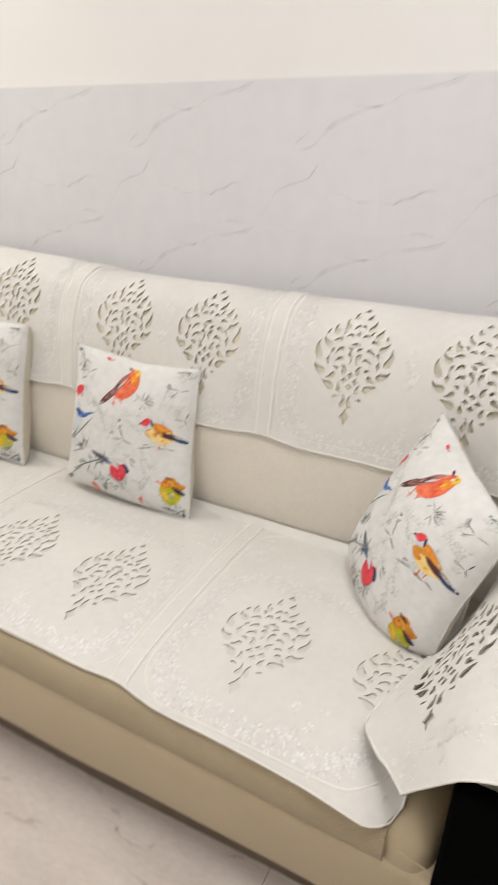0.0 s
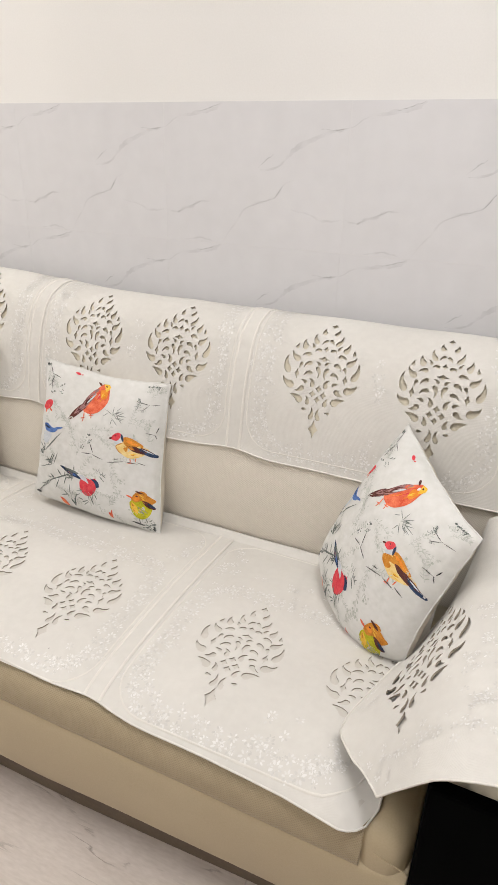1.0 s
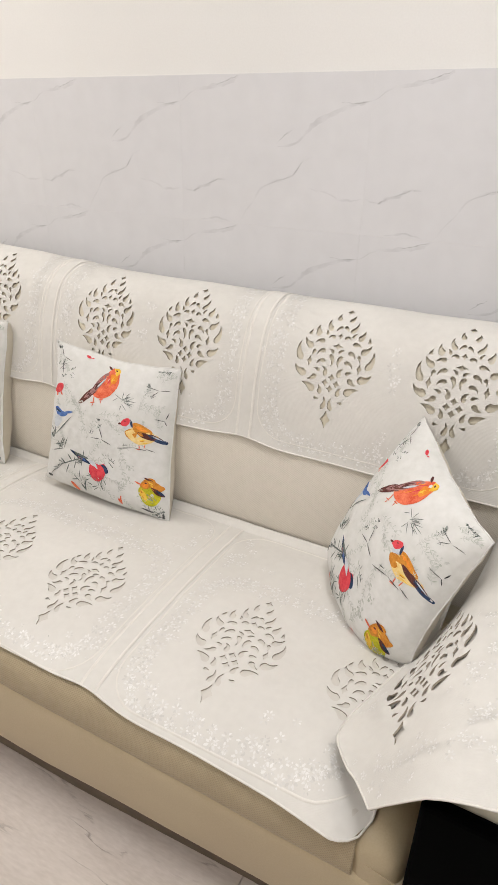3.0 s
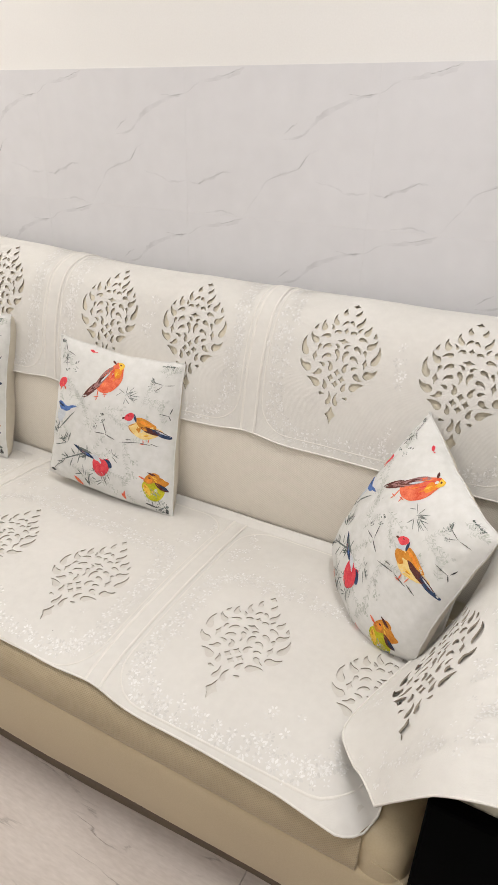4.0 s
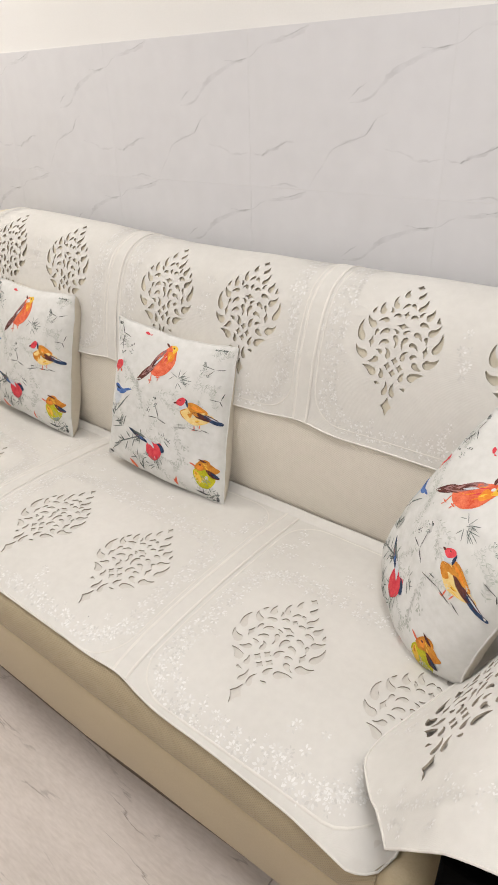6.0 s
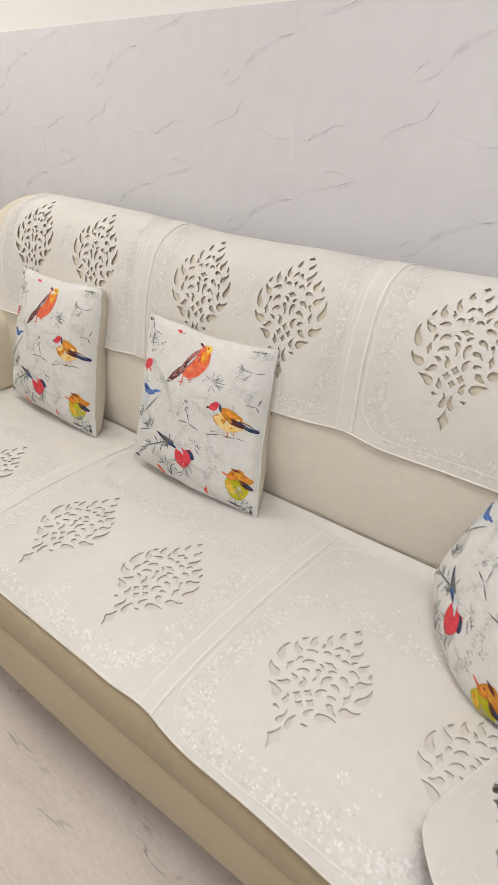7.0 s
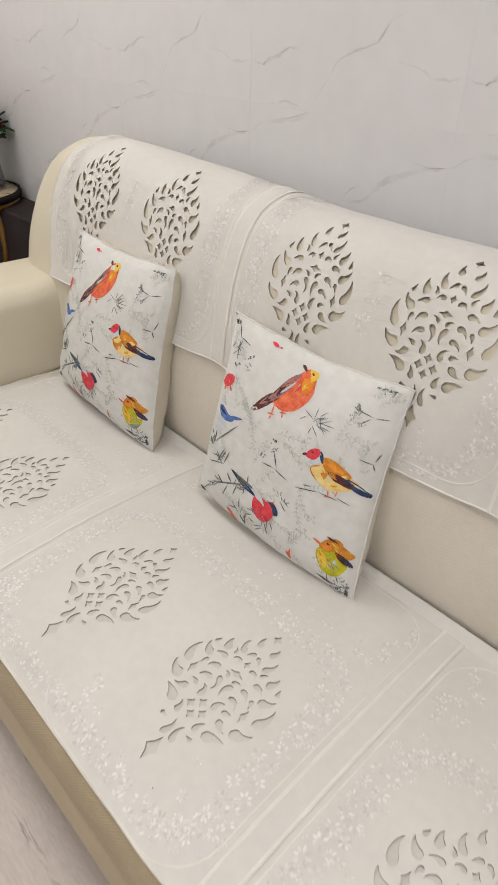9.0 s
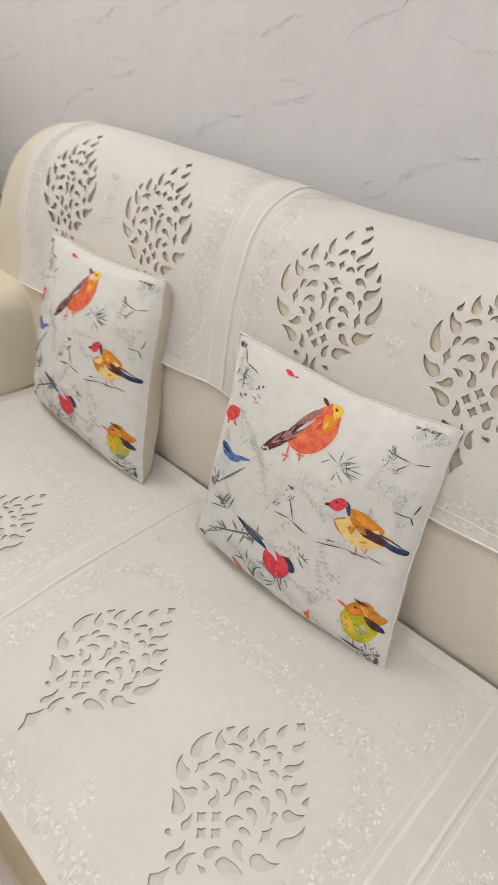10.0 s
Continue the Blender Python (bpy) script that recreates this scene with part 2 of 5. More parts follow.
def tube(points, radius, sides=8, closed=False):
    """Verts and faces of a tube along points; radius a number or one for each point."""
    pts = [Vector(p) for p in points]
    n = len(pts)
    rad = radius if isinstance(radius, (list, tuple)) else [radius] * n
    vs, fs = [], []
    up = Vector((0.13, 0.21, 0.97))
    for i, p in enumerate(pts):
        a = pts[(i - 1) % n] if closed or i else p
        b = pts[(i + 1) % n] if closed or i < n - 1 else p
        d = (b - a).normalized()
        side = d.cross(up)
        side = side.normalized() if side.length > 1e-4 else Vector((1, 0, 0))
        up = side.cross(d).normalized()
        for k in range(sides):
            an = 2 * math.pi * k / sides
            vs.append(p + rad[i] * (math.cos(an) * side + math.sin(an) * up))
    for i in range(n if closed else n - 1):
        j = (i + 1) % n
        for k in range(sides):
            l = (k + 1) % sides
            fs.append((i * sides + k, i * sides + l, j * sides + l, j * sides + k))
    if not closed:
        fs.append(tuple(range(sides))[::-1])
        fs.append(tuple((n - 1) * sides + k for k in range(sides)))
    return vs, fs


def lathe(profile, sides=32):
    """Verts and faces turned round z from (radius, height) pairs, open at the ends unless the radius is 0."""
    vs, fs = [], []
    for r, z in profile:
        for k in range(sides):
            a = 2 * math.pi * k / sides
            vs.append((r * math.cos(a), r * math.sin(a), z))
    for i in range(len(profile) - 1):
        for k in range(sides):
            l = (k + 1) % sides
            fs.append((i * sides + k, i * sides + l, (i + 1) * sides + l, (i + 1) * sides + k))
    return vs, fs


class Line:
    """A smooth line through a few points of a plane, by arc length."""

    def __init__(self, pts, steps=12):
        p = [np.array(q, float) for q in pts]
        p = [2 * p[0] - p[1], *p, 2 * p[-1] - p[-2]]
        out = []
        for i in range(1, len(p) - 2):
            for t in np.linspace(0, 1, steps, endpoint=False):
                a, b, c, d = p[i - 1:i + 3]
                out.append(0.5 * (2 * b + (c - a) * t + (2 * a - 5 * b + 4 * c - d) * t * t + (3 * b - a - 3 * c + d) * t ** 3))
        out.append(p[-2])
        self.p = np.array(out)
        self.s = np.concatenate([[0], np.cumsum(np.linalg.norm(np.diff(self.p, axis=0), axis=1))])
        self.length = float(self.s[-1])

    def at(self, s):
        return np.array([np.interp(s, self.s, self.p[:, 0]), np.interp(s, self.s, self.p[:, 1])])

    def normal(self, s, e=0.006):
        d = self.at(s + e) - self.at(s - e)
        d /= max(1e-9, np.linalg.norm(d))
        return np.array([-d[1], d[0]])


def wob(x, y, z=0.0, k=1.0):
    return noise.noise(Vector((x * k, y * k, z * k)))


# ---- the room ----
def setting(ob, label, category):
    return tagged(ob, label, category, kind="structure")


setting(box_part("floor", (WEST - 0.1, SOUTH - 0.1, -0.15, EAST + 0.1, 0.1, -0.008), GROUT, bevel=0), "grey jointed floor of polished pale marble tiles", "floor")
setting(box_part("wall_north", (WEST - 0.1, 0.0, -0.008, EAST + 0.1, 0.12, CEIL), PAINT, bevel=0), "cream painted wall tiled with marble to shoulder height", "wall")
setting(box_part("wall_south", (WEST - 0.1, SOUTH - 0.12, -0.008, EAST + 0.1, SOUTH, CEIL), PAINT, bevel=0), "plain cream painted wall", "wall")
setting(box_part("wall_west", (WEST - 0.12, SOUTH, -0.008, WEST, 0.0, CEIL), PAINT, bevel=0), "plain cream painted wall", "wall")
setting(box_part("wall_east", (EAST, SOUTH, -0.008, EAST + 0.12, 0.0, CEIL), PAINT, bevel=0), "plain cream painted wall", "wall")
setting(box_part("ceiling", (WEST - 0.1, SOUTH - 0.1, CEIL, EAST + 0.1, 0.1, CEIL + 0.1), PAINT, bevel=0), "plain white painted ceiling", "ceiling")
# bodies for the added ceiling lamps, out of view
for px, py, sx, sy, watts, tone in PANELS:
    fixture = thing("unseen_ceiling_light", "unseen flat square ceiling lamp with a white rim, added as light", "lamp", "ceiling lights")
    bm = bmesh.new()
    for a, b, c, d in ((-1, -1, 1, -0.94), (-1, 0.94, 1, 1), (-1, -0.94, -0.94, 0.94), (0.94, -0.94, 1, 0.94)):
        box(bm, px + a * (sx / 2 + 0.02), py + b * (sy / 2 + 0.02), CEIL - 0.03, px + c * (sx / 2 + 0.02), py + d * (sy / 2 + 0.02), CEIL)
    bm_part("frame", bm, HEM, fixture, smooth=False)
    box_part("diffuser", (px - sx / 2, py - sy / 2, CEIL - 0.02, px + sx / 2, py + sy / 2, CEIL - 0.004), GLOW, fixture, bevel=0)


# ---- cut-work covers ----
def crescent(cx, cy, ang, length, width, bend, n=6):
    """Outline of a comma-shaped hole: a round head, a curved body and a pointed tail."""
    theta = bend * 1.7
    left, right = [], []
    for i in range(n + 1):
        t = i / n
        t = t ** 1.5
        a = theta * (0.5 - t)
        r = length / theta
        x, y = r * (math.sin(theta / 2) - math.sin(a)), r * (math.cos(a) - math.cos(theta / 2))
        w = width * 0.5 * (math.sqrt(max(0.0, 1 - ((0.27 - t) / 0.27) ** 2)) if t < 0.27 else max(0.0, 1 - (t - 0.27) / 0.73) ** 0.95)
        left.append((x - math.sin(a) * w, y + math.cos(a) * w))
        right.append((x + math.sin(a) * w, y - math.cos(a) * w))
    my = (left[0][1] + left[n // 2][1]) / 2
    loop = [(x - length * 0.45, y - my * 0.6) for x, y in left + right[-2:0:-1]]
    c, s = math.cos(ang), math.sin(ang)
    return [(cx + c * x - s * y, cy + s * x + c * y) for x, y in loop]


def star(cx, cy, rx, ry):
    """A four-pointed hole with hollow sides."""
    k = 0.40
    return [(cx + rx * a, cy + ry * b) for a, b in ((0, 1), (k, k), (1, 0), (k, -k), (0, -1), (-k, -k), (-1, 0), (-k, k))]


HALF = Line([(0, 0), (0.013, 0.03), (0.036, 0.065), (0.066, 0.095), (0.090, 0.130), (0.094, 0.165), (0.080, 0.205), (0.048, 0.245), (0.0, 0.282)])


def half_width(v):
    i = int(np.argmin(abs(HALF.p[:, 1] - v)))
    return HALF.p[i, 0]


# holes of one half of the motif, in millimetres from its tip: across, up, direction, length, width, bend
STALK_LEAVES = [(10, 56, 96, 30, 10, 0.9), (28, 63, 180, 12, 6, 0.2), (50, 88, 26, 34, 15, 0.5), (24, 85, 76, 21, 10, 0.8)]
RIM_LEAVES = [(75, 124, 28, 35, 16, -0.9), (80, 162, 74, 43, 14, -0.8), (66, 184, 41, 29, 13, -0.8), (68, 204, 106, 13, 7, 0.1),
              (49, 212, 68, 25, 13, -0.7), (27, 229, 66, 30, 10, -0.9), (14, 252, 76, 22, 10, -0.7)]
INNER_LEAVES = [(48, 110, -30, 24, 11, -0.8), (8, 222, -42, 17, 7, 0.6), (21, 199, -4, 18, 7, 1.7), (43, 188, -8, 22, 9, 0.8), (36, 165, -28, 23, 9, 1.1),
                (11, 149, -102, 28, 9, -1.1), (33, 144, -20, 24, 8, 1.2), (21, 128, 72, 24, 10, 1.4),
                (38, 127, 20, 16, 7, 0.9), (52, 162, -70, 15, 7, 0.7), (12, 171, 35, 15, 6, 0.9), (33, 210, 60, 14, 6, 0.9)]
STARS = [(0, 19, 12, 21), (0, 114, 8, 8), (0, 89, 8, 8), (-13, 101, 8, 8), (13, 101, 8, 8), (58, 142, 6, 12), (-58, 142, 6, 12), (0, 182, 13, 6), (0, 205, 6, 7), (0, 274, 8, 9)]


def motif(cx, v0, mirror=1):
    """The holes of one flame-shaped motif, its tip at (cx, v0)."""
    loops = [star(x / 1000, y / 1000, a / 1000, b / 1000) for x, y, a, b in STARS]
    rnd = random.Random(5)
    for side in (1, -1):
        for x, y, deg, ln, w, bend in STALK_LEAVES + RIM_LEAVES + INNER_LEAVES:
            ang = radians(deg if side > 0 else 180 - deg) + rnd.uniform(-0.04, 0.04)
            loops.append(crescent(side * x / 1000, y / 1000, ang, ln * 1.04 / 1000, w * 1.12 / 1000, side * bend, 12))
    return [[(cx + mirror * x, v0 + y) for x, y in l] for l in loops]


def pierced(name, outline, holes, place, mat, parent, step=0.022, thick=0.0030):
    """A cloth panel with real holes: outline and holes lie in its flat plan, place(u, v, lift) drapes it."""
    from mathutils.geometry import delaunay_2d_cdt
    us, vs = [p[0] for p in outline], [p[1] for p in outline]
    pts, edges = [], []
    for loop in [outline, *holes]:
        k = len(pts)
        pts += [Vector(p) for p in loop]
        edges += [(k + i, k + (i + 1) % len(loop)) for i in range(len(loop))]
    u = min(us) + step / 2
    while u < max(us):
        v = min(vs) + step / 2
        while v < max(vs):
            pts.append(Vector((u, v)))
            v += step
        u += step
    p2, _, tris, _, _, _ = delaunay_2d_cdt(pts, edges, [], 0, 1e-6)
    flat = np.array([tuple(p) for p in p2])
    mid = flat[np.array(tris)].mean(axis=1)

    def within(loop):
        x, y = mid[:, 0], mid[:, 1]
        odd = np.zeros(len(mid), bool)
        for (ax, ay), (bx, by) in zip(loop, [*loop[1:], loop[0]]):
            if ay != by:
                odd ^= ((ay > y) != (by > y)) & (x < (bx - ax) * (y - ay) / (by - ay) + ax)
        return odd

    keep = within(outline)
    for hole in holes:
        keep &= ~within(hole)
    kept = [t if (p2[t[1]] - p2[t[0]]).cross(p2[t[2]] - p2[t[0]]) > 0 else t[::-1] for t, k in zip(tris, keep) if k]
    top = [place(p[0], p[1], 0.0) for p in p2]
    used = sorted({i for t in kept for i in t})
    count = {}
    for t in kept:
        for a, b in zip(t, (*t[1:], t[0])):
            count[(a, b)] = count.get((a, b), 0) + 1
    rim = [(a, b) for a, b in count if (b, a) not in count]
    verts = [top[i] for i in used]
    new_of = {i: k for k, i in enumerate(used)}
    faces = [tuple(new_of[i] for i in t) for t in kept]
    low = {}
    for a, b in rim:
        for i in (a, b):
            if i not in low:
                low[i] = len(verts)
                verts += [top[i], place(p2[i][0], p2[i][1], -thick)]
        faces.append((low[b], low[a], low[a] + 1, low[b] + 1))
    return part(name, mesh_of(name, verts, faces, [mat, CUT_EDGE], [0] * len(kept) + [1] * len(rim)), parent)


def floral(bits, u, v, size, rnd, petals=6):
    """Petals of one small flower, as outlines in the flat plan."""
    turn = rnd.uniform(0, 6.28)
    for k in range(petals):
        a = turn + 2 * math.pi * k / petals
        r0, r1, w = size * 0.30, size * rnd.uniform(0.85, 1.05), size * 0.19
        ca, sa = math.cos(a), math.sin(a)
        bits.append([(u + ca * x - sa * y, v + sa * x + ca * y) for x, y in ((r0, 0), ((r0 + r1) * 0.45, -w), (r1, -w * 0.5), (r1, w * 0.5), ((r0 + r1) * 0.45, w))])


def sprig(bits, u, v, spread, n, rnd, size=0.0092):
    for _ in range(n):
        floral(bits, u + rnd.gauss(0, spread), v + rnd.gauss(0, spread), size * rnd.uniform(0.75, 1.25), rnd, rnd.choice((5, 7, 8)))


def stitched(name, bits, place, parent, inside=None):
    """Raised satin embroidery: every outline becomes a thin petal on the cloth."""
    verts, faces = [], []
    for loop in bits:
        if inside and not all(inside(u, v) for u, v in loop):
            continue
        k = len(verts)
        verts += [place(u, v, 0.0004) for u, v in loop]
        faces.append(tuple(range(k, k + len(loop))))
    ob = part(name, mesh_of(name, verts, faces, SATIN, smooth=False), parent, "satin flower embroidery")
    ob["kind"] = "stuff"
    return ob


def ring_points(u0, u1, v0, v1, r, step):
    """Points along a rounded rectangle."""
    pts = []
    cs = ((u1 - r, v1 - r, 0), (u0 + r, v1 - r, 90), (u0 + r, v0 + r, 180), (u1 - r, v0 + r, 270))
    for i, (cx, cy, a0) in enumerate(cs):
        for k in range(7):
            a = radians(a0 + 15 * k)
            pts.append((cx + r * math.cos(a), cy + r * math.sin(a)))
    pts.append(pts[0])
    out = []
    for a, b in zip(pts, pts[1:]):
        d = math.dist(a, b)
        n = max(1, int(d / step))
        out += [(a[0] + (b[0] - a[0]) * i / n, a[1] + (b[1] - a[1]) * i / n) for i in range(n)]
    return out


# upholstery lines of the sofa, in (y, z): the back from the seat upwards, the seat from its front to the back
BACK = Line([(-0.318, 0.38), (-0.330, 0.50), (-0.327, 0.60), (-0.318, 0.68), (-0.311, 0.744), (-0.294, 0.83), (-0.266, 0.905), (-0.236, 0.948), (-0.198, 0.970), (-0.15, 0.980), (-0.10, 0.966), (-0.065, 0.92), (-0.055, 0.80), (-0.055, 0.60)])
SEAT = Line([(-0.937, 0.300), (-0.945, 0.328), (-0.940, 0.365), (-0.922, 0.392), (-0.88, 0.408), (-0.80, 0.418), (-0.65, 0.425), (-0.50, 0.422), (-0.40, 0.416), (-0.33, 0.410)])
B0 = float(np.interp(0.664, BACK.p[:80, 1], BACK.s[:80]))
S0 = 0.082
END = 0.30


def back_rise(x, z):
    """The backrest stands a little higher towards its far end."""
    k = min(1.0, max(0.0, (-0.50 - x) / 0.62))
    return (0.026 * k * k * (3 - 2 * k) + 0.008 * min(1.0, max(0.0, (-1.0 - x) / 0.3))) * min(1.0, max(0.0, (z - 0.50) / 0.30))


def place_back(u, v, lift):
    s = B0 + v
    p, n = BACK.at(s), BACK.normal(s)
    h = 0.006 + 0.0025 * wob(u, v, 3.0, 7) + 0.006 * max(0, 1 - v / 0.10) ** 2 * (1 + wob(u, 0, 8, 6)) + lift
    lean = min(1.0, max(0.0, (-1.15 - u) / 0.30)) * min(1.0, max(0.0, (v - 0.08) / 0.30))
    return (u + 0.085 * lean ** 3, p[0] + n[0] * h, p[1] + n[1] * h + back_rise(u, p[1]))


def place_seat(u, v, lift):
    s = S0 + v
    p, n = SEAT.at(s), SEAT.normal(s)
    h = 0.0085 + 0.002 * wob(u, v, 11.0, 6) + 0.0008 * wob(u, v, 4.0, 22) + 0.004 * max(0, 1 - v / 0.06) ** 2 * (0.8 + wob(u, 0, 5, 5)) + lift
    if v > 0.60:
        h += (v - 0.60) * 0.35
    crease = u - (0.360 - 0.50 * v)
    fade = max(0.0, 1 - v / 0.16)
    h += 0.020 * fade * (max(0.0, 1 + crease / 0.10) if crease < 0 else max(-0.3, 1 - crease / 0.030))
    return (u, p[0] + n[0] * h, p[1] + n[1] * h)


def hem_wave(u, seams, amount):
    return amount * sum(math.exp(-((u - s) / 0.07) ** 2) for s in seams) + 0.004 * wob(u, 1.7, 0, 4)


def panel_outline(u0, u1, low, high, step=0.02):
    n = int((u1 - u0) / step)
    us = [u0 + (u1 - u0) * i / n for i in range(n + 1)]
    m = 24
    side = lambda u, a, b: [(u, a + (b - a) * i / m) for i in range(1, m)]
    return ([(u, low(u)) for u in us] + side(u1, low(u1), high(u1)) + [(u, high(u)) for u in us[::-1]] + side(u0, high(u0), low(u0)))


def ribbon(name, line, half, place, lift, closed=False):
    """A narrow raised tape along a line of the flat plan."""
    vs, fs = [], []
    n = len(line)
    for i, (u, v) in enumerate(line):
        a, b = (line[i - 1], line[(i + 1) % n]) if closed else (line[max(0, i - 1)], line[min(n - 1, i + 1)])
        d = max(1e-6, math.dist(a, b))
        du, dv = -(b[1] - a[1]) / d * half, (b[0] - a[0]) / d * half
        vs += [place(u - du * 1.3, v - dv * 1.3, lift - 0.0012), place(u - du * 0.6, v - dv * 0.6, lift), place(u + du * 0.6, v + dv * 0.6, lift), place(u + du * 1.3, v + dv * 1.3, lift - 0.0012)]
    for i in range(n if closed else n - 1):
        j = (i + 1) % n
        fs += [(4 * i + k, 4 * j + k, 4 * j + k + 1, 4 * i + k + 1) for k in range(3)]
    return mesh_of(name, vs, fs, HEM)


def cover(name, label, seams, motifs, tip_v, depth, place, wave, ring, extra, flat, drop):
    """A long cut-work cover: one pierced panel between each two seams, seam bands, hem cord and embroidery."""
    rnd = random.Random(len(name))
    root = thing(name, label, "sofa cover")
    low = lambda u: hem_wave(u, seams[1:-1], wave) + drop(u)
    high = lambda u: depth + 0.004 * wob(u, 9.1, 0, 5)
    for i, (a, b) in enumerate(zip(seams, seams[1:])):
        outline = panel_outline(a, b, low, high)
        holes = [h for j, c in enumerate(motifs) if a < c < b for h in motif(c, tip_v, 1 if j % 2 else -1)]
        pan = pierced("panel", outline, holes, place, COVER, root, thick=0.0024 if flat else 0.0030)
        bits = []
        for pt in ring_points(a + 0.062, b - 0.062, ring[0], ring[1], 0.075, 0.025):
            for off in (-0.014, 0.012):
                floral(bits, pt[0] + off * rnd.uniform(0.6, 1.2), pt[1] + off * rnd.uniform(0.6, 1.2), rnd.uniform(0.0095, 0.0128), rnd, rnd.choice((7, 8, 9)))
            for _ in range(4):
                floral(bits, pt[0] + rnd.gauss(0, 0.017), pt[1] + rnd.gauss(0, 0.017), rnd.uniform(0.0045, 0.0075), rnd, rnd.choice((4, 5)))
        extra(bits, a, b, [c for c in motifs if a < c < b], rnd)
        clear = [c for c in motifs if a < c < b]
        inside = lambda u, v: a + 0.006 < u < b - 0.006 and low(u) + 0.008 < v < high(u) - 0.01 and not any(
            0 <= v - tip_v < 0.264 and abs(u - c) < half_width(v - tip_v) + 0.016 for c in clear)
        stitched("embroidery", bits, place, pan, inside)
        part("stitched_line", ribbon("stitched_line", ring_points(a + 0.030, b - 0.030, 0.022, depth - 0.02, 0.075, 0.012), 0.0016, place, 0.0007, True), pan)
    for s in seams[1:-1]:  # a flat band over each seam between two cords
        n = 40
        vs, fs = [], []
        for i in range(n + 1):
            v = low(s) + (high(s) - low(s)) * i / n
            for du, l in ((-0.0185, -0.0008), (-0.017, 0.0012), (-0.0155, 0.0012), (0.0155, 0.0012), (0.017, 0.0012), (0.0185, -0.0008)):
                vs.append(place(s + du, v, l))
            if i:
                k = 6 * i
                fs += [(k - 6 + j, k - 5 + j, k + 1 + j, k + j) for j in range(5)]
        band = part("seam_band", mesh_of("seam_band", vs, fs, COVER), root)
        for du in (-0.0175, 0.0175):
            edge = [(s + du, low(s) + (high(s) - low(s)) * i / n) for i in range(n + 1)]
            part("cord", ribbon("cord", edge, 0.0026, place, 0.0021), band)
    vs, fs = [], []
    nu, nv = 60, 24
    for i in range(nu + 1):  # plain lining under the cut-work
        for k in range(nv + 1):
            u = seams[0] + 0.01 + (seams[-1] - seams[0] - 0.02) * i / nu
            vs.append(place(u, 0.03 + (depth - 0.05) * k / nv, -0.0031))
            if i and k:
                q = i * (nv + 1) + k
                fs.append((q - nv - 2, q - 1, q, q - nv - 1))
    if flat:
        part("lining", mesh_of("lining", vs, fs, LINING), root, "plain cream lining")
    edge = panel_outline(seams[0], seams[-1], low, high, 0.012)
    part("hem", mesh_of("hem", *tube([place(u, v, 0.0) for u, v in edge], 0.0019, 7, True), HEM), root, "corded ivory hem")
    return root

# ---- the sofa ----
SOFA_L, SOFA_R = -1.66, 0.76
sofa = thing("sofa", "three-seat sofa in beige leatherette under ivory covers", "sofa", at=(-0.45, -0.5, 0))
INV = Matrix.Translation((0.45, 0.5, 0))


def sofa_part(name, data, label="", parent=sofa):
    ob = part(name, data, parent, label)
    if parent is sofa:
        ob.matrix_parent_inverse = INV
    return ob


def swept(line, x0, x1, close, n, shape):
    """A profile in (y, z) carried along x; shape(x, y, z) rounds its ends."""
    prof = [tuple(p) for p in line.p] + close
    vs, fs = [], []
    for i in range(n + 1):
        x = x0 + (x1 - x0) * (0.5 - 0.5 * math.cos(math.pi * i / n))
        vs += [shape(x, y, z) for y, z in prof]
    m = len(prof)
    for i in range(n):
        for k in range(m):
            l = (k + 1) % m
            fs.append((i * m + k, i * m + l, (i + 1) * m + l, (i + 1) * m + k))
    fs.append(tuple(range(m))[::-1])
    fs.append(tuple(n * m + k for k in range(m)))
    return vs, fs


def round_back(x, y, z):
    d = max(0.0, SOFA_L + END - x, x - (SOFA_R - END)) / END
    k = math.sqrt(max(0.0, 1 - min(1, d) ** 3.0))
    z += back_rise(x, z)
    zm = 0.60
    if z > zm:
        z = zm + (z - zm) * (0.12 + 0.88 * k)
    ym = -0.19
    y = ym + (y - ym) * (0.80 + 0.20 * k)
    return (x, y + 0.003 * wob(x, z, 2.0, 4), z)


def soft_seat(x, y, z):
    return (x, y + 0.0015 * wob(x, z, 5.0, 5), z)


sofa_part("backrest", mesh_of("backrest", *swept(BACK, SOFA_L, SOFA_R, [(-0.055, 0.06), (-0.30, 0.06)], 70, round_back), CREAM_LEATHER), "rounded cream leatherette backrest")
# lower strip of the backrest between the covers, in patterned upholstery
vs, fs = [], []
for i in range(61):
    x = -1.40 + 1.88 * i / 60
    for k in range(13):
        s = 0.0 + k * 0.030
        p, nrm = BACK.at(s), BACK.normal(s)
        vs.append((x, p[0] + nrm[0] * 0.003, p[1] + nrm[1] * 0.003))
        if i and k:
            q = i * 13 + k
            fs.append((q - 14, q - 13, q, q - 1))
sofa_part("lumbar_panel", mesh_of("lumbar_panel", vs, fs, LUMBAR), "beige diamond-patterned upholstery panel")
sofa_part("seat_cushion", mesh_of("seat_cushion", *swept(SEAT, -1.45, 0.392, [(-0.33, 0.29)], 40, soft_seat), SHADED_MESH), "beige diamond-patterned seat cushion, darkened for the shade under the hem")
FRONT = Line([(-0.860, 0.086), (-0.905, 0.089), (-0.930, 0.104), (-0.942, 0.16), (-0.947, 0.22), (-0.946, 0.27), (-0.942, 0.302), (-0.930, 0.316)])


